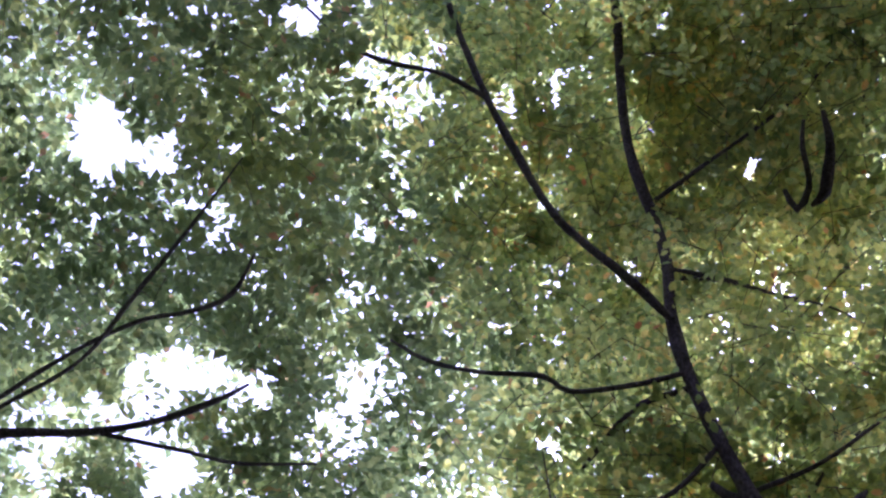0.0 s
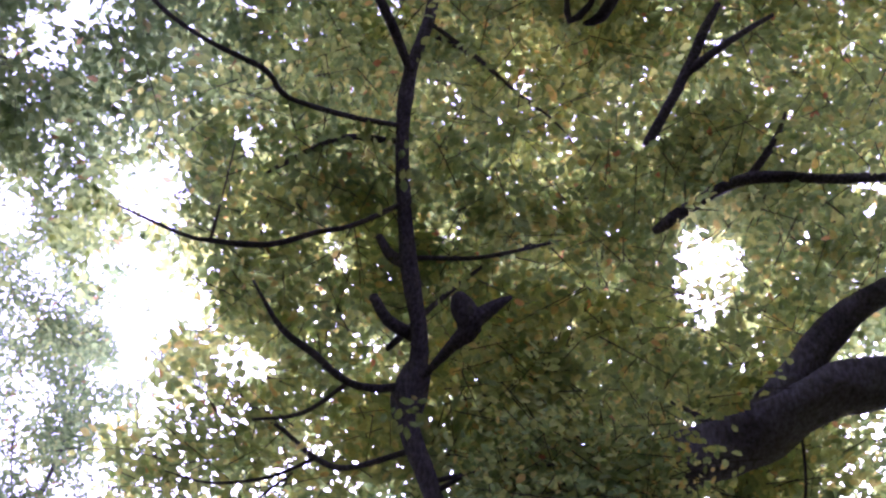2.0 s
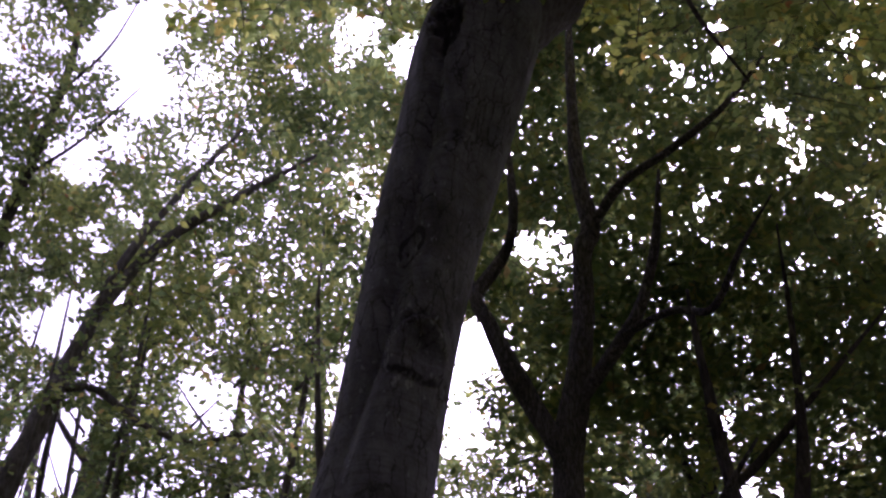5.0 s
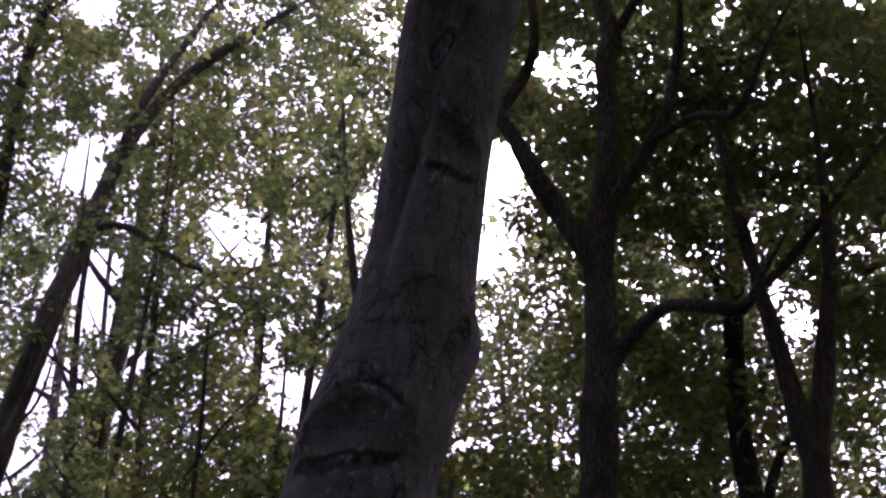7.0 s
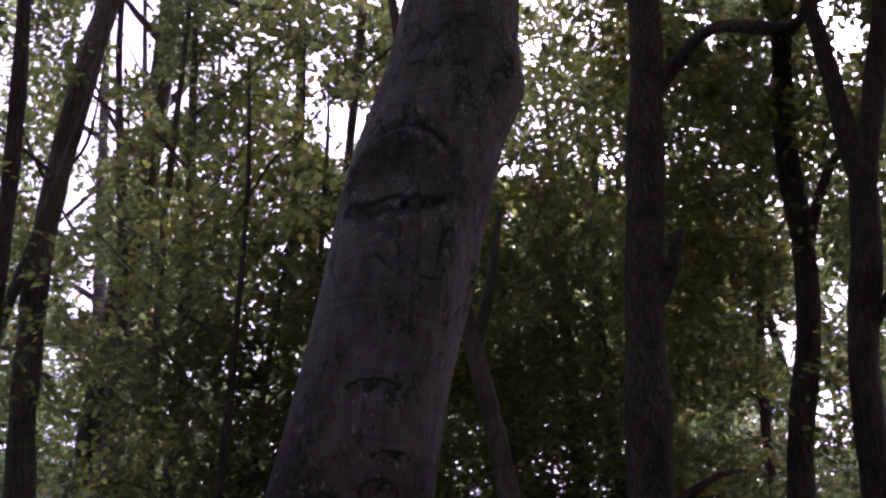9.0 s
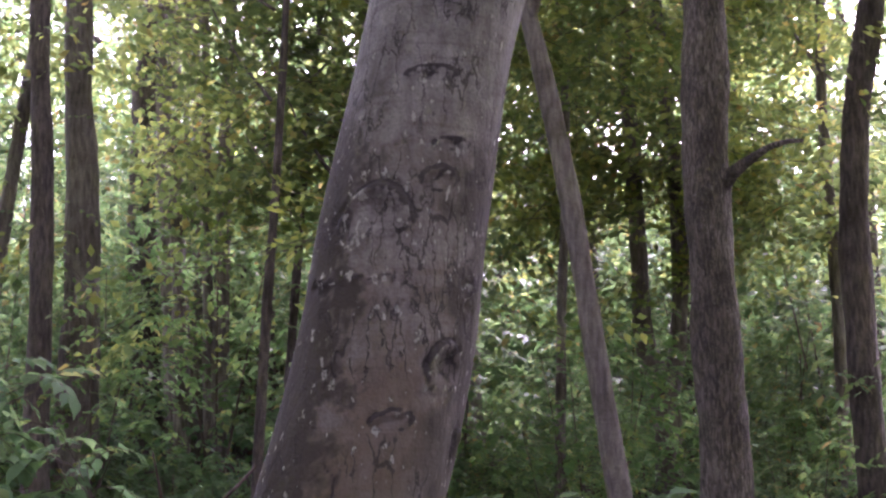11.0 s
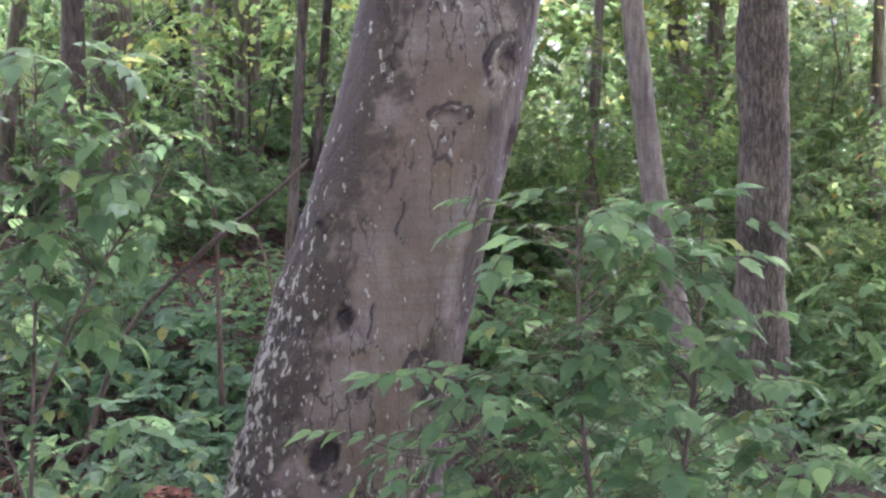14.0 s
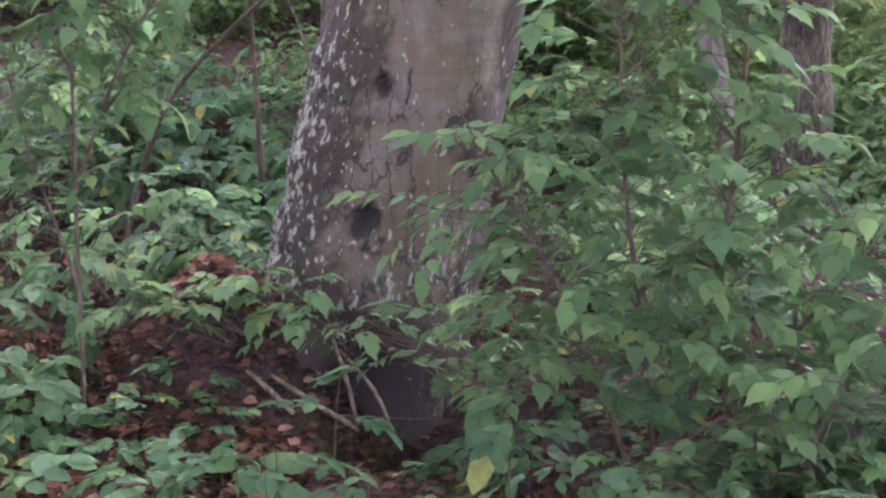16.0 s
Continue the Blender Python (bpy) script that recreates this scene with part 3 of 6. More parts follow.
def cover_capped(centres, per, leaf):
    """False for the sprays beyond the leaf cover allowed in their direction from the camera's place."""
    off = centres - np.array([0, 0, 1.6])
    dist = np.linalg.norm(off, axis=1)
    way = off / dist[:, None] + rng.normal(size=off.shape) * 0.008
    way = unit(way)
    u, v = way[:, 0] / (1.0001 + way[:, 2]), way[:, 1] / (1.0001 + way[:, 2])
    step = 0.016
    solid = 4 * step**2 / (1 + u * u + v * v) ** 2
    layer = per * 0.26 * leaf**2 / dist**2 / solid
    height = np.degrees(np.arcsin(np.clip(way[:, 2], -1, 1)))
    limit = np.interp(height, [4, 10, 22, 40, 60], [30, 10, 7.5, 6.6, 5.6]) * (0.78 + 0.44 * value_field(way * 9.0 + 30, 12))
    open_side = np.interp(height, [34, 50], [0.74, 0.92])  # the cap fits the camera's view: thinner on its left, fuller on its right
    limit = limit * np.where(way[:, 0] < -0.08, open_side, np.interp(way[:, 0], [-0.08, 0.1, 0.3], [1.05, 1.35, 1.65]) * np.interp(height, [14, 24, 45, 58], [0.72, 1.0, 1.0, 1.25]))
    # higher caps low in the view, behind the beech and to its right, fitted to it
    limit = limit * (1 + 0.6 * np.clip((30 - height) / 3, 0, 1) * np.clip((height - 20.5) / 3, 0, 1) * np.clip((way[:, 0] + 0.23) / 0.05, 0, 1) * np.clip((0.18 - way[:, 0]) / 0.04, 0, 1))
    limit = limit * (1 + 0.5 * np.clip((30 - height) / 3, 0, 1) * np.clip((height - 5) / 3, 0, 1) * np.clip((way[:, 0] - 0.17) / 0.04, 0, 1))
    # and a higher cap towards the crown over the fork, fitted to the view
    limit = limit * (1 + 0.7 * np.exp(-((1 - way @ unit(np.array([0.07, 0.265, 0.962]))) / 0.006)))
    keep = np.zeros(len(centres), bool)
    for k in rng.permutation(len(centres)):
        key = (int(u[k] // step), int(v[k] // step))
        if VIEW_COVER[key] + layer[k] * 0.5 < limit[k]:
            VIEW_COVER[key] += layer[k]
            keep[k] = True
    return keep


def crown(parent, shapes, mat, per=20, reach=0.5, leaf=0.1, cluster=(4, 0.26), label="", tilt=0.35, twig=0.005, under=None, fine=False, thin=0.4, coarse=1.1, prune=True):
    """A crown of leaf sprays in clusters, with gaps between the masses, and its twigs."""
    centres = clumped(in_ellipsoids([(*s[:6], max(1, s[6] // cluster[0])) for s in shapes]), *cluster)
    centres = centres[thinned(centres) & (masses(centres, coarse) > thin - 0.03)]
    if under is not None:  # few leaves hang below the branches
        low = centres[:, 2] < np.interp(centres[:, 1], *under) - 2.3 * np.clip((centres[:, 0] - 0.3) / 1.2, 0, 1)
        centres = centres[~low | (rng.random(len(centres)) < 0.07)]
    if prune:
        centres = centres[cover_capped(centres, per, leaf)]
    base, axis, nrm, size, ends = sprays(centres, per, reach, leaf, tilt)
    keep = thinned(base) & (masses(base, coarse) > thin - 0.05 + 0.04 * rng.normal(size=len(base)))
    blade = (LEAF_SMALL, LEAF_SMALL_FACES) if fine else (LEAF_OVAL, LEAF_OVAL_FACES)
    leaves = attach("crown", leaves_mesh("crown", base[keep], axis[keep], nrm[keep], size[keep], *blade), mat, parent, label, "stuff")
    attach("twig_mass", twigs_mesh("twig_mass", ends[::2] if fine else ends, twig), BARK_TWIG, parent, "thin dark twigs", "stuff")
    return leaves


def thing(name, at, label, category, group=""):
    ob = new(name)
    ob.empty_display_size = 0.2
    ob.matrix_basis = Matrix.Translation(at)
    return tagged(ob, label, category, group)


# ---- ground ----
def ground_height(x, y):
    """Level round the big tree, rising behind it into a hillside, with small humps."""
    x, y = np.asarray(x, float), np.asarray(y, float)
    start = 6.8 + 1.1 * np.clip(x + 1.0, -1.0, 3.0)
    rise = np.maximum(y - start, 0)
    h = 0.17 * rise * np.exp(-np.maximum(rise - 25, 0) / 60) + 0.12 * np.clip((0.4 - x) / 1.2, 0, 1) * 5.5 * (1 - np.exp(-rise / 5.5))
    h = np.minimum(h, 7.0)
    h = h + 0.05 * np.sin(1.3 * x + 0.5) * np.cos(1.1 * y) + 0.025 * np.sin(3.7 * x + 1.2 * y) + 0.02 * np.sin(5.1 * y - 2.3 * x)
    # the hollow under the roots
    h = h - 0.4 * np.exp(-(((x + 0.72) / 0.34) ** 2 + ((y - 4.92) / 0.3) ** 2))
    # roots and litter heaped against the foot
    h = h + 0.42 * np.exp(-(((x + 1.3) / 0.3) ** 2 + ((y - 5.05) / 0.28) ** 2)) + 0.02 * np.sin(17 * x) * np.cos(15 * y) * np.exp(-(((x + 1.0) / 0.6) ** 2 + ((y - 4.8) / 0.5) ** 2))
    # the bank of soil against the trunk's foot
    h = h + 0.34 * np.exp(-(((x + 1.55) / 0.5) ** 2 + ((y - 5.35) / 0.5) ** 2))
    return h


def build_ground():
    near = np.concatenate([np.linspace(-2500, -60, 10), np.linspace(-50, -13, 12), np.linspace(-12, -2.3, 61), np.linspace(-2.2, 0.4, 53), np.linspace(0.5, 12, 72), np.linspace(13, 50, 12), np.linspace(60, 2500, 10)])
    far = np.concatenate([np.linspace(-2500, -40, 8), np.linspace(-30, -3, 10), np.linspace(-2, 3.9, 37), np.linspace(4, 6, 41), np.linspace(6.1, 26, 121), np.linspace(28, 70, 14), np.linspace(80, 2500, 10)])
    X, Y = np.meshgrid(near, far)
    Z = ground_height(X, Y)
    v = np.stack([X, Y, Z], -1).reshape(-1, 3)
    n, m = len(far), len(near)
    i, j = np.meshgrid(np.arange(n - 1), np.arange(m - 1), indexing="ij")
    f = np.stack([i * m + j, i * m + j + 1, (i + 1) * m + j + 1, (i + 1) * m + j], -1).reshape(-1, 4)
    ob = attach("ground", raw_mesh("ground", v, f), SOIL)
    tagged(ob, "brown woodland soil rising to a hillside under fallen leaves", "ground", kind="structure")


build_ground()


def gz(x, y):
    return float(ground_height(x, y))


def bearer(point, bearers):
    """The trunk or limb whose surface a branch starts nearest to."""
    p = np.array(point[:3])
    return min(bearers, key=lambda b: float((np.linalg.norm(b[0][:, :3] - p, axis=1) - b[0][:, 3]).min()))[1]


# ---- the big old beech ----
LOWER_TRUNK = [(-0.97, 5.5, -0.6, 0.5), (-0.93, 5.5, -0.35, 0.49), (-0.9, 5.5, 0.0, 0.465), (-0.78, 5.5, 0.53, 0.43), (-0.67, 5.5, 1.03, 0.405), (-0.56, 5.5, 1.43, 0.385), (-0.43, 5.5, 1.88, 0.37), (-0.32, 5.5, 2.34, 0.355), (-0.25, 5.5, 2.8, 0.342), (-0.12, 5.5, 3.42, 0.322), (0.0, 5.5, 3.93, 0.332), (0.12, 5.5, 4.48, 0.338), (0.21, 5.5, 4.77, 0.328), (0.29, 5.5, 5.1, 0.298)]
UPPER_TRUNK = [(0.37, 5.5, 5.6, 0.27), (0.41, 5.48, 5.97, 0.275), (0.46, 5.44, 6.4, 0.285), (0.54, 5.36, 6.9, 0.305), (0.62, 5.27, 7.3, 0.32), (0.7, 5.18, 7.7, 0.34), (0.77, 5.1, 8.1, 0.36), (0.87, 5.07, 8.45, 0.35), (1.04, 5.08, 8.75, 0.3), (1.22, 5.08, 8.95, 0.22), (1.34, 5.08, 9.05, 0.1), (1.38, 5.08, 9.08, 0.02)]
# scars: height, place across the front, width, height, depth
COLLARS = [(5.88, 0.48, 0.32, 0.36, 0.045), (3.07, -0.03, 0.16, 0.05, 0.015), (4.31, 0.0, 0.5, 0.4, 0.05), (2.81, -0.34, 0.3, 0.22, 0.025), (2.2, -0.09, 0.17, 0.2, 0.02), (2.0, -0.29, 0.17, 0.08, 0.02), (3.95, 0.2, 0.06, 0.2, 0.015), (1.9, -0.02, 0.07, 0.16, 0.02), (1.05, -0.42, 0.12, 0.12, 0.015), (3.35, -0.1, 0.2, 0.06, 0.008), (2.93, -0.08, 0.16, 0.1, 0.01), (6.5, 0.42, 0.12, 0.2, 0.01)]
ROUGH_PATCHES = [(3.92, 0.36, 0.07, 0.3, 0.02), (2.48, 0.01, 0.1, 0.22, 0.02), (2.53, -0.3, 0.3, 0.05, 0.012), (2.54, -0.54, 0.16, 0.05, 0.015), (2.41, -0.27, 0.22, 0.07, 0.012), (2.55, -0.4, 0.5, 0.05, 0.01), (2.18, -0.53, 0.1, 0.18, 0.02), (1.3, -0.69, 0.05, 0.09, 0.02), (0.66, -0.74, 0.14, 0.16, 0.02), (8.0, 0.6, 0.2, 0.34, 0.03), (4.9, 0.5, 0.12, 0.35, 0.02), (1.6, -0.78, 0.1, 0.12, 0.01), (0.9, -0.35, 0.2, 0.2, 0.015)]
HOLES = [(7.9, 0.58, 0.16, 0.36, 0.05), (1.24, -0.71, 0.075, 0.11, 0.05), (0.74, -0.77, 0.12, 0.14, 0.06), (0.98, -0.62, 0.05, 0.08, 0.02)]


def lattice(a, z, around, along, seed):
    """Smooth random values on the bark, repeating once around the trunk."""
    table = np.random.default_rng(seed).random((around, 997))
    u, w = (a / (2 * math.pi) % 1.0) * around, (z + 2.0) * along
    i, j = np.floor(u).astype(int), np.floor(w).astype(int)
    fu, fw = u - i, w - j
    fu, fw = fu * fu * (3 - 2 * fu), fw * fw * (3 - 2 * fw)
    i, k, j, m = i % around, (i + 1) % around, j % 997, (j + 1) % 997
    return (table[i, j] * (1 - fu) + table[k, j] * fu) * (1 - fw) + (table[i, m] * (1 - fu) + table[k, m] * fu) * fw


def build_beech():
    beech = thing("beech_tree", (-0.9, 5.5, 0.0), "huge leaning beech with scarred grey bark and forked crown", "tree")
    path = smooth_path(LOWER_TRUNK + UPPER_TRUNK, 0.015)
    # the side towards the trail is finer
    ang = np.concatenate([np.linspace(math.pi * 0.93, math.pi * 2.07, 190, endpoint=False), np.linspace(math.pi * 2.07, math.pi * 2.93, 46, endpoint=False)])
    n, sides = len(path), len(ang)
    cx, cy, cz, cr = (path[:, k][:, None] for k in range(4))
    A = np.broadcast_to(ang, (n, sides))
    Z = np.broadcast_to(cz, (n, sides))
    r = cr * (1 + 0.018 * np.sin(2 * A + 0.9 * Z) + 0.014 * np.sin(3 * A - 1.7 * Z + 1) + 0.008 * np.sin(5 * A + 3.1 * Z) + 0.005 * np.sin(9 * A + 7 * Z))
    r = r * (1 + 0.03 * (lattice(A, Z, 11, 0.7, 21) - 0.5) + 0.02 * (lattice(A, Z, 23, 1.1, 22) - 0.5))
    # root flares
    low = np.clip((0.75 - Z) / 0.9, 0, 1.3) ** 2
    r = r * (1 + low * (0.1 * np.cos(4 * (A - radians(215))) + 0.09 * np.cos(3 * (A - radians(-20))) + 0.05 * np.sin(9 * A)))
    front = np.sin(A) < 0.25
    across = cr * np.cos(A)  # metres across the front
    # two stems grown together: a groove winds down the upper front, with a rounded rib beside it
    seam = np.interp(Z, [4.7, 5.74, 6.03, 6.33, 6.74, 7.18, 7.92, 8.4], [0.02, 0.25, 0.32, 0.375, 0.425, 0.5, 0.55, 0.6])
    off = cx + across - seam
    held = np.clip((Z - 5.0) / 0.7, 0, 1) * np.clip((8.3 - Z) / 0.6, 0, 1) * front
    r = r + held * (0.06 * np.exp(-(((off - 0.13) / 0.1) ** 2)) - 0.06 * np.exp(-((off / 0.045) ** 2)) + 0.015 * np.exp(-(((off + 0.12) / 0.07) ** 2)))
    # a swelling on one edge and a stub below the fork
    r = r + 0.05 * np.exp(-(((Z - 4.85) / 0.16) ** 2) - ((np.angle(np.exp(1j * (A - radians(-12)))) / 0.5) ** 2))
    r = r + 0.06 * np.exp(-(((Z - 7.95) / 0.22) ** 2) - ((np.angle(np.exp(1j * (A - radians(-125)))) / 0.3) ** 2))
    scar_shade, crust, rust = np.zeros((n, sides)), np.zeros((n, sides)), np.zeros((n, sides))
    coarse, mid, grit = lattice(A, Z, 16, 6, 1) - 0.5, lattice(A, Z, 44, 19, 2) - 0.5, lattice(A, Z, 120, 52, 3) - 0.5
    wob = 0.7 * coarse + 0.75 * mid + 0.45 * grit
    marks = [(*m, kind) for kind, group in (("collar", COLLARS), ("rough", ROUGH_PATCHES), ("hole", HOLES)) for m in group]
    for z0, x0, w, h, depth, kind in marks:
        centre = np.interp(z0, path[:, 2], path[:, 0])
        rad = np.interp(z0, path[:, 2], path[:, 3])
        a0 = -math.acos(max(-0.97, min(0.97, (x0 - centre) / rad)))
        du = (np.angle(np.exp(1j * (A - a0))) * rad) / (w / 2)
        dv = (Z - z0) / (h / 2)
        if kind == "collar" and w > 0.25:  # old branch collars narrow towards the top
            du = du * (1 + 0.4 * np.clip(dv, -0.6, 1))
        q = np.hypot(du, dv) + wob * (0.16 if kind == "collar" else 0.5)
        if kind == "collar":
            arch = np.exp(-(((q - 1.0) / (0.13 if w > 0.25 else 0.16)) ** 2)) * (0.25 + 0.75 * np.clip(dv + 0.6, 0, 1)) * (0.8 + 0.9 * np.abs(wob))
            brow = 0.3 + 0.7 * np.clip(dv + 0.7, 0, 1)
            r = r + brow * depth * np.exp(-(((q - 0.82) / 0.3) ** 2)) - brow * depth * 0.9 * np.exp(-(((q - 1.08) / 0.13) ** 2)) - depth * 0.7 * np.exp(-((q / 0.45) ** 2))
            under = np.exp(-(((dv + 0.78 + 0.25 * wob) / 0.12) ** 2) - (du / 0.75) ** 4)
            fleck = np.clip(2.6 * grit + 1.6 * mid, 0, 1) * np.clip(1.3 - q, 0, 1)
            r = r - 0.01 * fleck
            scar_shade = np.maximum(scar_shade, np.clip(1.7 * arch + under * (0.8 if w > 0.4 else 0.3) + (0.2 if w > 0.4 else 0.7) * fleck, 0, 0.95))
            crust = np.maximum(crust, 0.5 * np.exp(-(((q - 1.0) / 0.5) ** 2)))
        elif kind == "hole":
            q = q + 1.1 * wob
            m = np.clip(1.25 - q, 0, 1)
            r = r - depth * m + depth * 0.3 * np.exp(-(((q - 1.2) / 0.2) ** 2))
            scar_shade = np.maximum(scar_shade, np.clip(m * 1.4, 0, 0.95) * np.clip(0.8 + grit, 0, 1))
        else:
            m = np.clip(1.3 - q, 0, 1)
            fleck = np.clip(0.45 + 2.4 * grit + 1.2 * mid, 0, 1)
            r = r + depth * m * (fleck - 0.4)
            scar_shade = np.maximum(scar_shade, m * 0.75 * fleck)
            crust = np.maximum(crust, m * 0.7)
    # the long crack and its brown streak
    line = -0.58 + 0.34 * (Z - 1.2) * 0.45 + 0.014 * np.sin(19 * Z) + 0.01 * np.sin(47 * Z)
    gap = (cx + across) - line
    span = np.clip((Z - 1.0) / 0.15, 0, 1) * np.clip((2.0 - Z) / 0.2, 0, 1) * front
    for shift, seed in ((0.0, 11), (0.045, 12), (-0.035, 13)):
        wander = gap - shift - 0.05 * (lattice(A * 0, Z, 1, 9, seed) - 0.5) - 0.025 * (lattice(A * 0, Z, 1, 30, seed + 5) - 0.5)
        cut = np.exp(-((wander / 0.006) ** 2)) * span * np.clip(5 * (lattice(A * 0, Z, 1, 5, seed + 9) - (0.3 if shift == 0 else 0.55)), 0, 1)
        r = r - 0.016 * cut
        scar_shade = np.maximum(scar_shade, cut * 0.95)
    # short cracks on the lower right of the front
    for k in range(16):
        xk, zk, lk = 0.3 * math.sin(5.1 * k) ** 2 - 0.62, 0.25 + 0.085 * k, 0.05 + 0.05 * (k % 3)
        cut = np.exp(-(((cx + across - xk - 0.34 * (zk - 0.3) - 0.3 * (Z - zk) - 0.03 * mid) / 0.007) ** 2) - ((Z - zk) / lk) ** 2) * front
        r = r - 0.01 * cut
        scar_shade = np.maximum(scar_shade, cut * 0.7)
    rust = np.exp(-(((gap + 0.06) / 0.08) ** 2)) * np.clip((Z - 0.6) / 0.3, 0, 1) * np.clip((2.3 - Z) / 0.6, 0, 1) * front * (0.6 + 0.9 * mid + 0.6 * grit)
    # browner over the lower trunk, in patches
    rust = np.maximum(rust, np.clip((3.6 - Z) / 1.6, 0, 1) * np.clip(0.68 + 0.5 * coarse + 0.35 * mid, 0, 1))
    # crusty lichen on the weather side and round the foot
    crust = np.maximum(crust, np.clip((-0.25 - across / cr) * 1.6, 0, 1) * np.clip((2.0 - Z) / 1.2, 0, 1))
    crust = np.maximum(crust, np.clip((0.9 - Z) / 0.8, 0, 0.6)) * np.clip((Z - 0.3) / 0.15, 0, 1)
    mott = 2.4 * mid + 1.8 * grit
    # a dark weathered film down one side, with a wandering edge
    film_shade = np.clip((-0.24 - across / cr + 0.45 * coarse + 0.4 * mid + 0.3 * grit) * 2.6, 0, 1) * np.clip((3.6 - Z) / 0.8, 0, 1)
    # a dark strip along the other edge
    film_shade = np.maximum(film_shade, np.clip((across / cr - 0.62 + 0.4 * coarse + 0.2 * mid) * 3.5, 0, 0.95) * np.clip((3.6 - Z) / 0.8, 0, 1))
    # painted shade: the foot darkens towards the ground
    film_shade = np.maximum(film_shade, np.clip((0.55 - Z + 0.4 * coarse) / 0.5, 0, 0.8))
    # shade of the hollow painted over the foot, highest between the roots
    film_shade = np.maximum(film_shade, np.clip((0.3 + 0.2 * np.exp(-(((cx + across + 0.95) / 0.3) ** 2)) - Z + 0.25 * coarse) / 0.12, 0, 1.6))
    scar_shade = np.maximum(scar_shade, np.clip(mott - 0.35, 0, 0.55) * np.clip(crust * 1.6 - 0.2, 0, 1) * front)
    r = r + 0.011 * mott * np.clip(crust, 0, 1) + 0.02 * coarse * np.clip((2.6 - Z) / 1.5, 0, 1)
    # the hollow between the roots, sunk in, with its shade painted on as well
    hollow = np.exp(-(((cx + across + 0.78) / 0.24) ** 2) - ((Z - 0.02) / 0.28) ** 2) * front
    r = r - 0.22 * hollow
    scar_shade = np.maximum(scar_shade, np.clip(hollow * 1.2, 0, 0.95))
    v = np.stack([cx + r * np.cos(A), cy + r * np.sin(A), Z + 0 * r], -1).reshape(-1, 3)
    i, j = np.meshgrid(np.arange(n - 1), np.arange(sides), indexing="ij")
    k = (j + 1) % sides
    f = np.stack([i * sides + j, i * sides + k, (i + 1) * sides + k, (i + 1) * sides + j], -1).reshape(-1, 4)
    me = raw_mesh("trunk", v, f)
    for nm, val in (("scar_shade", scar_shade), ("crust", crust), ("rust", rust), ("film_shade", film_shade)):
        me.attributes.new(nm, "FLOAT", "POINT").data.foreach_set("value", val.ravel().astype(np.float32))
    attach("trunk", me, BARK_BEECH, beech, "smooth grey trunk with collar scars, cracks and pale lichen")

    bearers = []

    def bear(points, bark, sides_n):
        bearers.append((smooth_path(points), limb("limb", points, bark, beech, sides_n, 0.06, 0.12)))

    def grow(points):
        limb("branch", points, BARK_DARK, bearer(points[0], bearers), 8, 0.08, 0.14)

    bear([(0.72, 5.2, 7.6, 0.26), (0.96, 5.1, 8.35, 0.27), (1.18, 5.09, 8.8, 0.28), (1.42, 5.06, 9.14, 0.27), (1.84, 4.99, 9.7, 0.255), (2.3, 4.71, 10.2, 0.235), (2.9, 4.42, 10.6, 0.225), (3.36, 4.07, 10.9, 0.2), (3.86, 3.89, 11.1, 0.185), (4.9, 3.57, 11.5, 0.155), (6.2, 3.3, 12.3, 0.09), (7.2, 3.2, 13.0, 0.03)], BARK_LIMB, 20)
    bear([(2.55, 4.6, 10.35, 0.19), (2.85, 4.45, 10.62, 0.165), (3.13, 4.1, 11.0, 0.145), (3.41, 3.65, 11.4, 0.125), (3.72, 3.35, 11.62, 0.11)], BARK_LIMB, 16)
    bear([(0.98, 5.2, 8.8, 0.1), (1.01, 5.28, 9.1, 0.085), (0.68, 5.23, 9.9, 0.073), (0.39, 5.12, 10.6, 0.075), (0.35, 4.9, 11.3, 0.074), (0.05, 4.46, 12.0, 0.069), (-0.25, 3.94, 12.8, 0.065), (-0.43, 3.4, 13.6, 0.062), (-0.43, 2.84, 14.3, 0.057), (-0.66, 1.85, 15.0, 0.052), (-0.61, 0.48, 15.8, 0.044), (-0.54, -0.39, 16.4, 0.03), (-0.4, -1.4, 17.0, 0.01)], BARK_DARK, 12)
    bear([(0.42, 5.15, 10.5, 0.06), (0.38, 5.14, 10.75, 0.12), (0.37, 5.1, 10.98, 0.15), (0.38, 5.02, 11.2, 0.12)], BARK_DARK, 16)
    bear([(0.42, 4.95, 10.95, 0.02), (0.56, 4.66, 11.02, 0.05), (0.66, 4.5, 11.1, 0.1), (0.56, 4.4, 11.26, 0.095), (0.5, 4.36, 11.34, 0.05)], BARK_DARK, 12)
    bear([(0.64, 4.48, 11.12, 0.09), (0.76, 4.38, 11.25, 0.07), (0.86, 4.31, 11.36, 0.04), (0.92, 4.28, 11.42, 0.015)], BARK_DARK, 12)
    grow([(-0.43, 3.34, 13.55, 0.045), (-0.74, 2.99, 13.7, 0.042), (-1.36, 2.37, 14.0, 0.041), (-1.68, 1.77, 14.3, 0.04), (-1.95, 1.15, 14.6, 0.037), (-2.23, 0.23, 15.0, 0.032), (-2.35, -0.52, 15.3, 0.02)])
    grow([(-1.95, 1.16, 14.6, 0.03), (-2.36, 0.86, 14.6, 0.026), (-2.87, 0.68, 14.7, 0.024), (-3.24, 0.45, 14.7, 0.021), (-3.65, -0.01, 14.8, 0.012)])
    grow([(-0.33, 3.84, 13.0, 0.035), (-0.81, 3.96, 13.0, 0.033), (-1.15, 4.22, 12.9, 0.029), (-1.37, 4.41, 12.8, 0.015)])
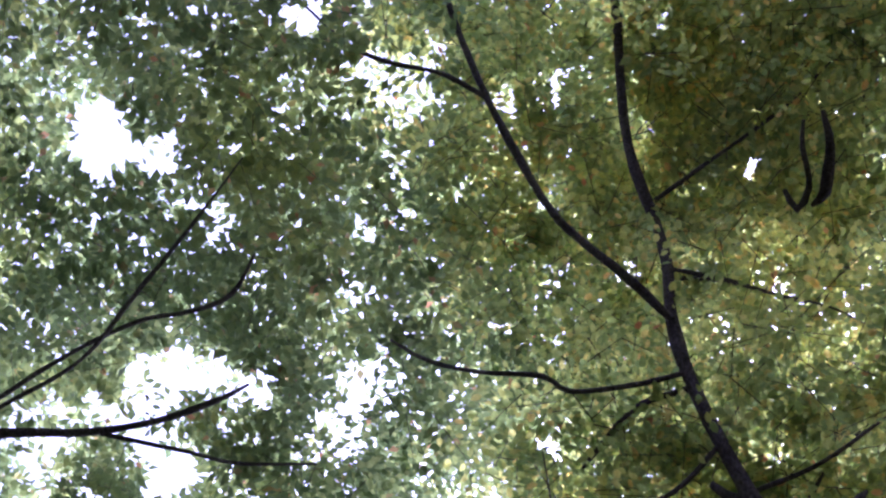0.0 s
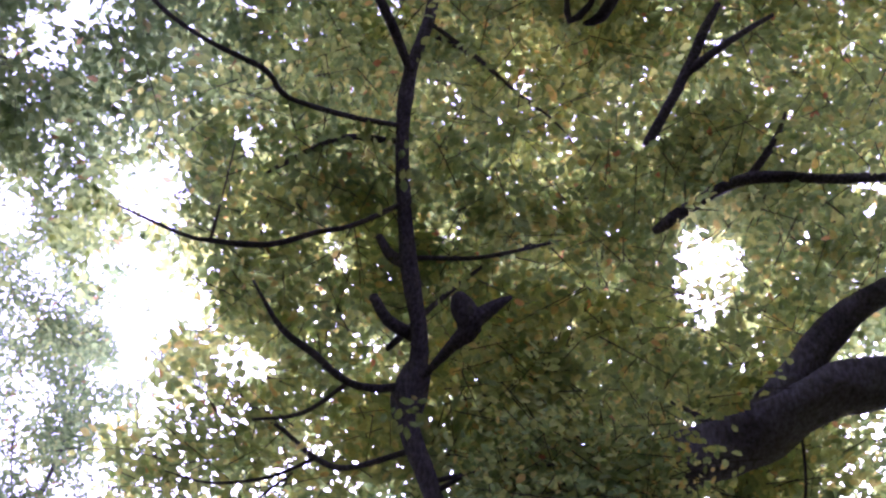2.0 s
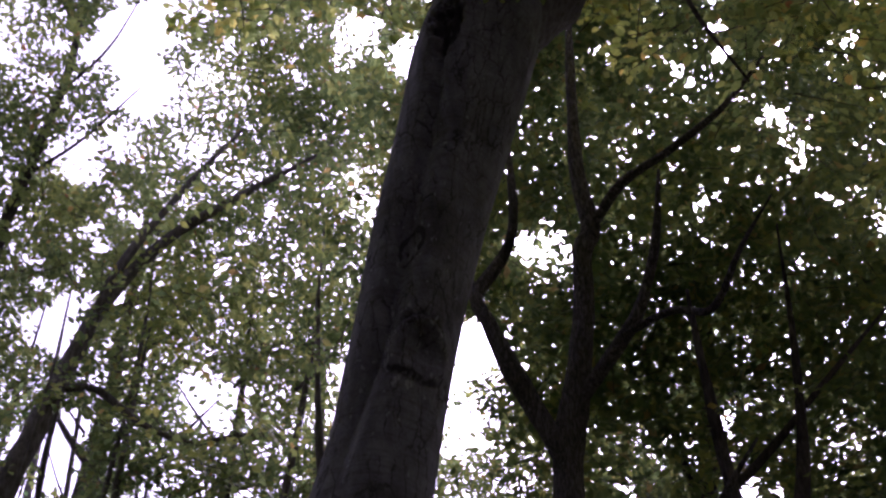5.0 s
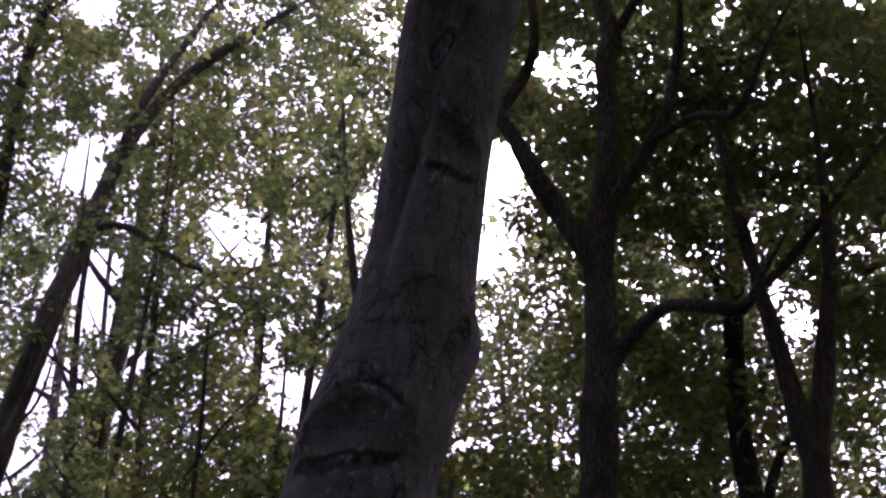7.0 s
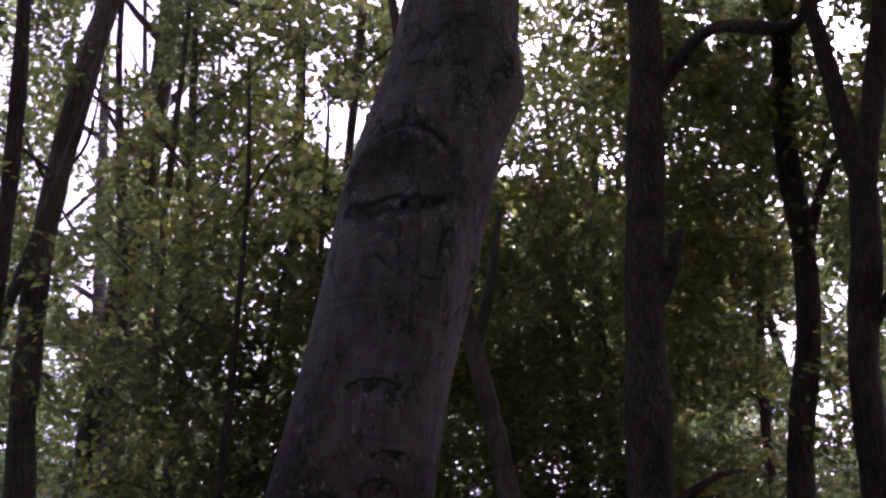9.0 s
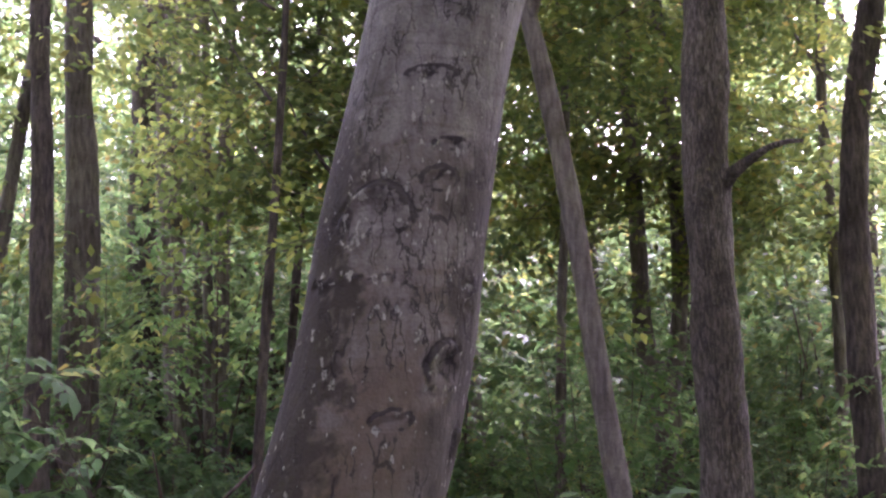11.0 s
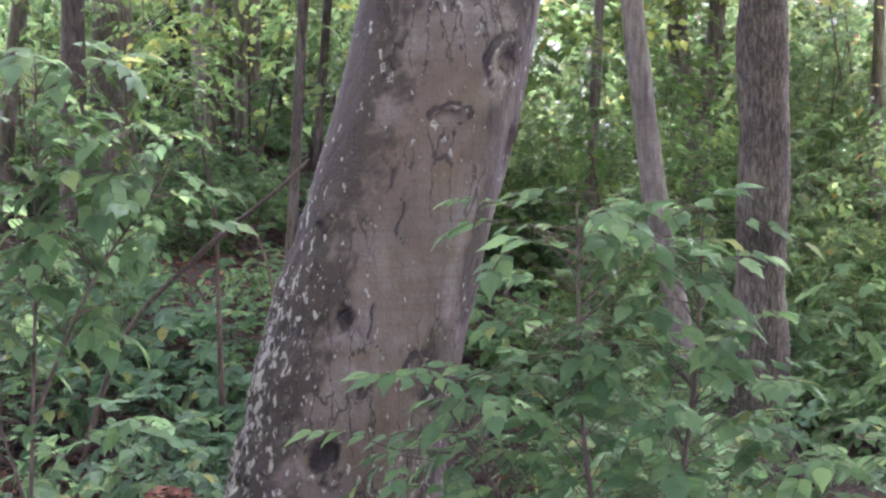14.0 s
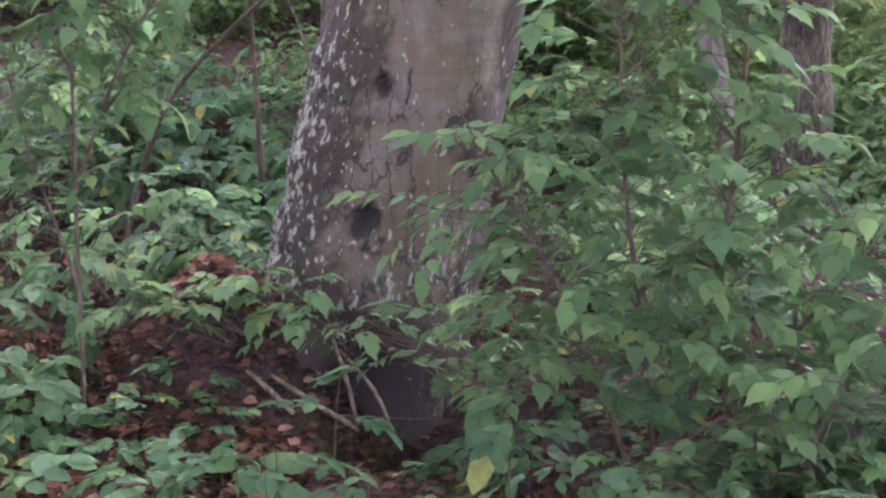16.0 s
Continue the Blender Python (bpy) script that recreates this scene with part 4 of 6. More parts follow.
    grow([(-0.31, 3.72, 13.1, 0.028), (-0.8, 3.72, 12.9, 0.026), (-1.37, 3.68, 12.8, 0.025), (-1.6, 3.51, 12.8, 0.024), (-2.14, 3.41, 12.8, 0.023), (-2.61, 3.28, 12.9, 0.02), (-2.96, 3.06, 13.0, 0.01)])
    grow([(-0.12, 4.15, 12.4, 0.026), (-0.48, 4.37, 12.1, 0.024), (-0.73, 4.47, 12.0, 0.026), (-1.1, 4.67, 11.9, 0.025), (-1.57, 4.79, 11.9, 0.023), (-1.84, 4.81, 11.9, 0.018), (-2.4, 4.73, 11.9, 0.009)])
    grow([(-1.58, 4.79, 11.9, 0.014), (-1.6, 4.5, 12.1, 0.011), (-1.66, 4.1, 12.5, 0.006)])
    grow([(0.36, 5.02, 10.95, 0.035), (0.14, 5.12, 10.9, 0.033), (-0.13, 5.15, 10.9, 0.031), (-0.42, 5.06, 11.0, 0.029), (-0.76, 4.96, 11.1, 0.024), (-1.07, 4.69, 11.2, 0.012)])
    grow([(-0.13, 5.17, 10.9, 0.02), (-0.4, 5.45, 10.75, 0.016), (-0.75, 5.6, 10.7, 0.01)])
    grow([(0.5, 5.2, 10.3, 0.025), (0.08, 5.6, 10.44, 0.024), (-0.19, 5.79, 10.73, 0.022), (-0.51, 5.96, 11.25, 0.021), (-0.87, 6.12, 11.76, 0.018), (-1.26, 6.24, 12.35, 0.01)])
    grow([(-0.19, 5.79, 10.73, 0.017), (-0.5, 5.97, 10.56, 0.015), (-0.93, 6.21, 10.61, 0.012), (-1.32, 6.33, 10.76, 0.007)])
    grow([(-0.33, 5.88, 10.57, 0.012), (-0.54, 5.96, 10.13, 0.01), (-0.58, 6.06, 9.81, 0.005)])
    grow([(0.3, 4.88, 11.45, 0.055), (0.03, 4.85, 11.55, 0.05), (-0.14, 4.75, 11.7, 0.04)])
    grow([(0.1, 4.5, 11.95, 0.05), (-0.1, 4.55, 12.15, 0.045), (-0.25, 4.5, 12.35, 0.035)])
    grow([(1.98, 3.74, 12.42, 0.03), (2.08, 3.65, 12.5, 0.055), (2.19, 3.55, 12.6, 0.06), (2.62, 3.14, 12.7, 0.054), (3.41, 2.88, 12.7, 0.042), (4.22, 2.6, 12.8, 0.04), (5.2, 2.3, 13.1, 0.02)])
    grow([(2.62, 3.14, 12.7, 0.036), (2.76, 2.8, 12.9, 0.03), (2.78, 2.56, 13.0, 0.014)])
    grow([(1.75, 3.2, 13.0, 0.045), (1.92, 2.58, 13.4, 0.047), (1.97, 2.2, 13.6, 0.04), (2.02, 1.96, 13.7, 0.025)])
    grow([(1.9, 2.6, 13.4, 0.04), (2.22, 2.19, 13.5, 0.036), (2.49, 1.9, 13.6, 0.02)])
    grow([(-0.46, 2.42, 14.6, 0.024), (0.08, 2.14, 14.7, 0.023), (0.84, 1.74, 14.8, 0.02), (1.37, 1.36, 14.9, 0.01)])
    grow([(-0.4, 3.0, 14.1, 0.022), (0.19, 3.21, 14.1, 0.02), (0.79, 3.49, 14.1, 0.01)])
    grow([(0.05, 4.46, 12.0, 0.022), (0.64, 4.3, 12.1, 0.02), (1.21, 4.0, 12.2, 0.012)])
    grow([(1.16, 1.68, 13.95, 0.02), (1.18, 2.01, 13.9, 0.045), (1.09, 2.42, 13.88, 0.05), (0.96, 2.53, 13.9, 0.02)])
    grow([(0.98, 1.74, 13.95, 0.015), (0.94, 1.98, 13.9, 0.028), (0.96, 2.35, 13.9, 0.034), (0.83, 2.55, 13.92, 0.04), (0.74, 2.36, 13.95, 0.02)])
    grow([(-0.33, 3.13, 14.2, 0.022), (0.09, 3.21, 14.2, 0.02), (0.54, 3.4, 14.2, 0.017), (1.05, 3.6, 14.2, 0.012), (1.49, 3.91, 14.2, 0.006)])
    grow([(0.1, 5.02, 11.4, 0.03), (0.41, 4.85, 12.2, 0.024), (0.79, 4.67, 13.0, 0.017), (1.16, 4.52, 13.4, 0.009)])
    grow([(0.64, 5.25, 9.98, 0.02), (0.9, 5.12, 10.05, 0.016), (1.25, 5.0, 10.1, 0.013), (1.55, 4.92, 10.25, 0.008)])
    grow([(2.75, 4.5, 10.55, 0.03), (2.55, 4.55, 10.9, 0.022), (2.35, 4.62, 11.15, 0.01)])
    grow([(0.7, 5.22, 9.85, 0.02), (1.0, 4.95, 9.95, 0.014), (1.4, 4.75, 10.1, 0.01), (1.8, 4.6, 10.3, 0.006)])
    grow([(3.2, 4.2, 10.8, 0.014), (3.38, 4.7, 10.4, 0.011), (3.3, 5.1, 10.05, 0.007), (3.42, 5.35, 9.7, 0.004)])
    grow([(1.9, 5.0, 9.6, 0.025), (2.3, 5.5, 9.2, 0.018), (2.8, 6.0, 9.1, 0.009)])
    high = [(1.7, 2.3, 15.8, 4.6, 4.0, 1.5, 3600), (4.6, -0.6, 15.6, 2.8, 2.6, 1.3, 800), (1.9, 1.5, 16.0, 2.5, 2.2, 0.9, 700), (-1.4, 0.8, 16.6, 2.4, 2.8, 1.2, 760), (1.0, 0.7, 16.2, 1.3, 1.2, 0.6, 190), (0.6, 3.1, 15.9, 1.1, 0.8, 0.6, 230), (-1.4, 3.2, 16.0, 1.2, 1.2, 0.7, 260), (0.2, 4.3, 13.6, 1.9, 1.5, 1.2, 420), (2.4, 4.7, 13.6, 1.9, 1.6, 1.2, 560)]
    low = [(0.2, 5.3, 13.3, 0.5, 0.4, 0.4, 45), (4.8, 4.4, 13.0, 2.8, 3.0, 1.9, 1300), (2.2, 5.5, 11.4, 1.9, 1.3, 1.2, 330), (-0.5, 6.4, 12.0, 1.3, 1.2, 1.4, 360), (5.2, 6.3, 11.4, 2.4, 2.0, 2.0, 620), (-1.2, 4.9, 12.9, 1.0, 1.0, 0.9, 230), (1.3, 5.7, 12.2, 0.9, 0.8, 1.2, 240)]
    crown(beech, high + low,
          LEAF_CANOPY, per=25, reach=0.46, leaf=0.096, thin=0.36, twig=0.0065, label="dense yellow-green canopy of beech leaves against the sky",
          under=([0.0, 0.5, 1.85, 2.85, 3.95, 4.9, 5.3, 6.5, 8.0], [16.0, 15.7, 14.9, 14.2, 12.7, 11.2, 10.4, 9.6, 9.0]))
    crown(beech, [(1.35, 4.62, 8.85, 0.3, 0.15, 0.25, 30), (1.75, 4.5, 9.45, 0.35, 0.15, 0.35, 54), (2.05, 4.4, 9.9, 0.25, 0.15, 0.3, 39), (0.55, 4.75, 8.3, 0.12, 0.1, 0.12, 6), (0.75, 4.7, 8.25, 0.06, 0.05, 0.1, 3), (1.5, 4.7, 9.6, 0.5, 0.2, 0.35, 45), (1.0, 4.75, 9.7, 0.3, 0.15, 0.35, 24), (1.18, 5.7, 9.95, 0.4, 0.3, 0.35, 40)], LEAF_CANOPY, per=24, reach=0.4, leaf=0.07, cluster=(3, 0.16), thin=0.3, prune=False, label="leaf sprays hanging before the fork")


build_beech()


# ---- the other trees ----
def woodland_tree(label, trunk, limbs, bark, crowns, leaf_mat, leaf=0.098, per=16, reach=0.42, sides=14, group="woodland trees", cluster=(7, 0.36), rough=0.07, tilt=0.7, dense=15.0, thin=0.44):
    x, y = trunk[0][0], trunk[0][1]
    root = (x, y, gz(x, y))
    tree = thing("tree", root, label, "tree", group)
    foot = [(x, y, root[2] - 0.15, trunk[0][3] * 1.35), (x, y, root[2] + 0.15, trunk[0][3] * 1.12)]
    rest = [p for p in trunk if p[2] > root[2] + 0.5]
    v, f = tube(foot + rest, sides, 0.08, rough, seed=x)
    attach("trunk", raw_mesh("trunk", v, f), bark, tree)
    bearers = [(smooth_path(foot + rest), tree)]
    for pts in limbs:
        holder = bearer(pts[0], bearers)
        ob = limb("branch" if holder is tree else "side_branch", pts, bark, holder, 8, 0.1, 0.12)
        if holder is tree:
            bearers.append((smooth_path(pts), ob))
    if crowns:
        crowns = [(*c[:6], int(c[6] * dense)) for c in crowns]
        crown(tree, crowns, leaf_mat, per=per, reach=reach, leaf=leaf, cluster=cluster, tilt=tilt, fine=True, thin=thin)
    return tree


HIGH_LIMBS = [[(1.88, 8.71, 7.65, 0.09), (1.51, 8.67, 8.35, 0.082), (1.26, 8.6, 8.92, 0.07), (1.16, 8.62, 9.2, 0.066), (1.39, 8.59, 9.64, 0.052), (1.48, 8.47, 10.05, 0.043), (1.43, 8.48, 11.16, 0.022), (1.4, 8.5, 12.0, 0.01)],
              [(1.18, 8.62, 9.2, 0.03), (1.0, 8.6, 9.7, 0.022), (0.9, 8.6, 10.4, 0.012)],
              [(2.15, 8.44, 9.92, 0.049), (2.4, 8.17, 10.24, 0.045), (2.77, 7.96, 10.44, 0.035), (3.21, 7.58, 10.67, 0.029), (3.56, 7.32, 11.08, 0.018)],
              [(1.95, 8.69, 8.15, 0.073), (2.26, 8.42, 8.56, 0.064), (2.47, 8.26, 8.92, 0.051), (2.61, 8.11, 9.49, 0.038), (2.66, 7.89, 10.15, 0.017)]]
LOW_LIMBS = [[(2.3, 8.35, 8.65, 0.032), (2.64, 8.0, 8.66, 0.031), (2.84, 7.62, 8.38, 0.03), (3.03, 7.33, 8.75, 0.021), (3.23, 7.03, 9.04, 0.01)],
             [(1.85, 8.76, 6.75, 0.065), (2.2, 8.49, 7.08, 0.055), (2.39, 8.23, 7.01, 0.05), (2.7, 7.92, 6.78, 0.05), (2.8, 7.79, 6.9, 0.028), (3.0, 7.6, 7.2, 0.01)],
             [(1.6, 8.76, 3.5, 0.085), (1.73, 8.62, 3.66, 0.05), (1.94, 8.34, 3.77, 0.02), (2.09, 8.2, 3.76, 0.012)],
             [(1.7, 8.77, 5.0, 0.06), (1.85, 8.7, 5.3, 0.05), (1.95, 8.65, 5.6, 0.04)]]
woodland_tree("tall straight tree with furrowed brown bark and forked top",
    [(1.59, 8.9, 0.0, 0.177), (1.59, 8.74, 1.91, 0.157), (1.58, 8.74, 3.36, 0.153), (1.64, 8.78, 4.7, 0.146), (1.76, 8.76, 6.1, 0.135), (1.86, 8.76, 7.1, 0.128), (1.9, 8.72, 7.8, 0.12), (2.06, 8.57, 9.02, 0.094), (2.06, 8.46, 9.63, 0.087), (2.15, 8.44, 9.95, 0.08), (2.05, 8.36, 10.57, 0.068), (2.04, 8.26, 11.63, 0.048), (2.05, 8.16, 12.63, 0.028), (2.1, 8.1, 13.5, 0.01)],
    HIGH_LIMBS + LOW_LIMBS,
    BARK_FURROWED, [(2.8, 10.4, 13.0, 2.2, 1.2, 3.2, 150), (3.6, 10.4, 9.3, 2.0, 1.2, 2.0, 66), (1.6, 10.3, 13.0, 1.3, 1.2, 2.4, 60), (4.6, 9.2, 12.0, 1.8, 1.5, 2.6, 125), (5.3, 10.5, 12.6, 1.2, 1.0, 1.6, 55), (5.4, 9.6, 9.0, 1.2, 1.2, 2.2, 50), (2.4, 10.4, 8.6, 1.0, 0.8, 1.6, 20), (3.6, 9.6, 14.6, 2.2, 1.3, 1.5, 90)], LEAF_FAR, leaf=0.115, sides=24, rough=0.085, thin=0.42)
woodland_tree("slim pale tree leaning behind the big beech",
    [(1.2, 9.2, 0.3, 0.09), (1.1, 9.22, 0.93, 0.084), (0.96, 9.24, 1.69, 0.08), (0.8, 9.26, 3.08, 0.077), (0.68, 9.28, 4.0, 0.073), (0.5, 9.32, 5.0, 0.07), (0.36, 9.33, 5.7, 0.062), (0.1, 9.4, 7.0, 0.05), (-0.1, 9.4, 8.5, 0.03), (-0.2, 9.4, 10.0, 0.01)],
    [[(0.5, 9.32, 4.95, 0.05), (0.62, 9.1, 5.4, 0.04), (0.7, 8.9, 5.9, 0.02)]], BARK_PALE, [(-0.1, 9.5, 9.5, 1.0, 1.0, 1.6, 10), (0.8, 11.0, 6.0, 1.0, 0.8, 2.0, 46)], LEAF_FAR)
woodland_tree("grey tree split low into two stems",
    [(2.0, 13.95, 1.0, 0.17), (1.99, 13.95, 1.8, 0.16), (1.95, 13.95, 2.56, 0.145), (1.79, 13.98, 3.15, 0.1), (1.78, 13.98, 4.32, 0.088), (1.75, 14.0, 6.5, 0.07), (1.7, 14.0, 9.0, 0.04), (1.7, 14.0, 11.0, 0.01)],
    [[(1.97, 13.95, 2.4, 0.1), (2.14, 13.92, 3.14, 0.093), (2.2, 13.91, 4.6, 0.08), (2.1, 13.95, 6.8, 0.065), (2.2, 13.9, 9.0, 0.04), (2.3, 13.9, 11, 0.01)]],
    BARK_LIMB, [(2.0, 14.6, 9.5, 2.4, 1.6, 4.4, 190), (1.0, 14.0, 6.0, 1.5, 1.0, 2.4, 120), (1.8, 13.4, 5.2, 1.1, 0.7, 1.8, 80), (3.4, 14.4, 6.0, 1.8, 1.0, 2.6, 70)], LEAF_FAR)
woodland_tree("dark upright tree with a bent upper trunk",
    [(3.08, 10.63, 0.6, 0.14), (3.05, 10.64, 3.0, 0.12), (3.15, 10.7, 4.4, 0.112), (3.4, 10.61, 5.9, 0.104), (3.42, 10.62, 7.6, 0.1), (3.66, 10.54, 9.6, 0.09), (3.76, 10.52, 10.94, 0.07), (3.8, 10.5, 12.5, 0.03), (3.8, 10.5, 13.5, 0.01)],
    [[(3.4, 10.6, 6.2, 0.05), (3.7, 10.4, 7.0, 0.04), (4.2, 10.2, 7.6, 0.02)], [(3.5, 10.6, 8.4, 0.045), (3.2, 10.4, 9.4, 0.03), (3.0, 10.3, 10.3, 0.012)]],
    BARK_DARK, [(3.9, 12.4, 11.5, 2.4, 1.3, 3.4, 110), (4.0, 12.6, 6.5, 2.2, 1.2, 2.8, 70), (3.6, 12.4, 7.6, 1.3, 0.9, 1.8, 36)], LEAF_FAR)
woodland_tree("dark forked tree with ascending limbs",
    [(3.25, 9.1, 0.4, 0.14), (3.2, 9.1, 4.1, 0.117), (3.38, 9.05, 5.6, 0.116), (3.45, 9.01, 6.2, 0.1), (3.61, 8.97, 6.86, 0.084), (3.83, 8.88, 7.94, 0.055), (3.95, 8.85, 9.2, 0.03), (4.0, 8.8, 10.5, 0.01)],
    [[(3.42, 9.02, 6.0, 0.084), (3.37, 9.04, 6.74, 0.08), (3.26, 8.97, 7.45, 0.07), (3.12, 8.84, 8.47, 0.045), (3.05, 8.8, 9.6, 0.02)], [(3.33, 9.05, 5.0, 0.045), (3.7, 8.8, 5.6, 0.035), (4.2, 8.6, 6.2, 0.018)], [(3.2, 8.93, 7.66, 0.045), (3.39, 8.95, 7.82, 0.04), (3.72, 8.9, 8.19, 0.034), (4.07, 8.85, 8.63, 0.03), (4.41, 8.8, 9.03, 0.024), (4.9, 8.7, 9.6, 0.01)]],
    BARK_DARK, [(4.4, 10.2, 9.2, 1.3, 1.0, 2.4, 70), (4.3, 10.4, 5.4, 1.0, 0.9, 2.0, 24)], LEAF_FAR)
woodland_tree("tall grey tree leaning into a fork with a drooping branch",
    [(-3.41, 11.65, 1.0, 0.19), (-3.4, 11.65, 1.9, 0.173), (-3.37, 11.66, 3.97, 0.152), (-3.42, 11.63, 5.5, 0.125), (-3.4, 11.65, 7.06, 0.122), (-3.22, 11.88, 9.0, 0.125), (-3.13, 12.14, 9.94, 0.12), (-2.99, 12.36, 11.1, 0.105), (-2.75, 12.33, 11.98, 0.086), (-2.24, 12.34, 12.94, 0.069), (-1.57, 12.35, 13.69, 0.055), (-0.5, 12.26, 14.59, 0.025)],
    [[(-2.9, 12.33, 11.4, 0.075), (-2.66, 12.25, 12.45, 0.058), (-2.09, 12.27, 13.86, 0.041), (-1.49, 12.16, 14.87, 0.018)],
     [(-3.05, 12.28, 10.62, 0.043), (-2.62, 12.26, 10.63, 0.042), (-2.05, 12.17, 10.16, 0.036), (-1.48, 12.16, 9.94, 0.032), (-0.95, 12.12, 10.06, 0.025), (-0.29, 12.07, 10.03, 0.012)]],
    BARK_LIMB, [(-1.8, 13.6, 13.8, 2.6, 1.0, 2.0, 130), (-1.6, 13.6, 10.6, 2.3, 1.0, 1.8, 75), (-0.6, 12.8, 17.0, 1.8, 1.4, 2.4, 150), (-3.0, 13.6, 8.5, 1.9, 1.0, 1.8, 55), (-1.35, 13.2, 6.7, 0.7, 0.6, 1.2, 30)], LEAF_COOL, thin=0.42)
woodland_tree("slender dark tree with small sparse leaves",
    [(-3.4, 10.58, 0.8, 0.1), (-3.38, 10.58, 3.92, 0.09), (-3.43, 10.57, 5.58, 0.08), (-3.42, 10.57, 7.5, 0.075), (-3.5, 10.5, 10.3, 0.062), (-3.5, 10.43, 11.2, 0.06), (-3.36, 10.28, 12.15, 0.056), (-3.19, 10.0, 13.4, 0.046), (-3.2, 9.6, 14.8, 0.03), (-3.35, 9.3, 16.25, 0.012)],
    [[(-3.4, 10.3, 11.9, 0.025), (-2.9, 10.2, 12.4, 0.018), (-2.4, 10.1, 13.2, 0.008)], [(-3.25, 10.1, 13.0, 0.02), (-2.8, 9.9, 13.6, 0.014), (-2.5, 9.7, 14.5, 0.007)], [(-3.2, 9.9, 13.8, 0.02), (-3.6, 9.6, 14.6, 0.012), (-3.9, 9.4, 15.4, 0.006)]],
    BARK_DARK, [(-3.1, 10.1, 13.0, 1.0, 0.8, 2.8, 110), (-4.0, 9.2, 16.8, 1.5, 1.3, 3.2, 360), (-4.2, 10.3, 11.0, 1.2, 0.8, 2.2, 60)], LEAF_COOL, leaf=0.088, per=16, dense=7.5)
# a crown that spreads in from beside the trail
woodland_tree("spreading tree beside the trail with reaching branches",
    [(-10.5, 3.0, 0.0, 0.3), (-10.4, 3.0, 3.0, 0.26), (-10.2, 3.0, 7.0, 0.22), (-9.8, 3.0, 10.0, 0.17), (-9.3, 3.0, 13.0, 0.1), (-9.0, 3.0, 15.0, 0.04)],
    [[(-9.9, 3.0, 9.6, 0.12), (-9.0, 3.0, 10.8, 0.09), (-7.72, 3.05, 11.5, 0.06), (-6.39, 3.22, 12.0, 0.045), (-5.69, 3.36, 12.2, 0.038), (-5.03, 3.36, 12.3, 0.035), (-4.5, 3.27, 12.4, 0.027), (-4.19, 3.18, 12.5, 0.014)],
     [(-5.54, 3.39, 12.2, 0.023), (-4.82, 3.68, 12.3, 0.022), (-4.37, 3.84, 12.3, 0.019), (-3.68, 3.96, 12.4, 0.009)],
     [(-6.9, 3.15, 11.8, 0.025), (-5.86, 2.7, 12.3, 0.02), (-5.12, 2.48, 12.5, 0.022), (-4.61, 2.47, 12.6, 0.024), (-4.25, 2.38, 12.7, 0.022), (-4.0, 2.07, 12.8, 0.012)],
     [(-6.4, 3.0, 12.0, 0.022), (-5.64, 2.72, 12.3, 0.02), (-5.06, 2.22, 12.5, 0.021), (-4.49, 1.71, 12.7, 0.018), (-3.96, 1.2, 12.9, 0.008)]],
    BARK_DARK, [(-6.3, 1.8, 14.3, 3.5, 4.2, 1.5, 950), (-3.0, 1.4, 17.2, 2.4, 3.4, 1.0, 240), (-3.3, 5.0, 14.6, 1.8, 1.8, 1.2, 110), (-2.6, 4.2, 16.4, 1.5, 1.4, 0.8, 80)], LEAF_COOL, leaf=0.122, per=18, tilt=0.3, dense=5.0, thin=0.36)

woodland_tree("bushy young tree behind the beech", [(-0.95, 11.0, 1.6, 0.05), (-0.9, 11.0, 3.5, 0.045), (-0.8, 11.0, 5.5, 0.035), (-0.7, 11.0, 7.5, 0.02), (-0.68, 11.0, 8.6, 0.008)],
    [[(-0.9, 11.0, 4.0, 0.02), (-1.3, 10.9, 4.6, 0.014), (-1.6, 10.8, 5.3, 0.006)], [(-0.85, 11.0, 5.0, 0.018), (-0.5, 10.9, 5.6, 0.012), (-0.2, 10.8, 6.3, 0.006)]],
    BARK_LIMB, [(-0.85, 11.0, 6.2, 0.75, 0.7, 1.5, 60), (-1.3, 11.0, 4.8, 0.8, 0.6, 1.2, 40)], LEAF_FAR, sides=9)
for x, y, r0, top, leaf_mat in ((-2.9, 16.6, 0.07, 9.4, LEAF_UNDER), (-1.9, 17.4, 0.06, 10.0, LEAF_COOL), (1.35, 15.4, 0.06, 9.2, LEAF_FAR), (2.6, 16.8, 0.06, 9.8, LEAF_CANOPY)):
    g = gz(x, y)
    woodland_tree("middle-storey tree with a dense rounded crown", [(x, y, g, r0), (x + 0.1, y, 4.0, r0 * 0.8), (x - 0.05, y, 6.5, r0 * 0.6), (x + 0.05, y, top, 0.01)],
                  [[(x + 0.05, y, 5.5, r0 * 0.4), (x + 0.7, y - 0.2, 6.6, r0 * 0.3), (x + 1.2, y - 0.3, 8.0, 0.006)], [(x, y, 6.0, r0 * 0.4), (x - 0.6, y - 0.2, 7.0, r0 * 0.3), (x - 1.0, y - 0.3, 8.4, 0.006)]],
                  BARK_DARK, [(x, y, top - 0.9, 1.5, 1.2, 1.3, 38), (x + 0.2, y, top - 2.2, 1.3, 1.2, 0.9, 12)], leaf_mat, leaf=0.115, sides=9)
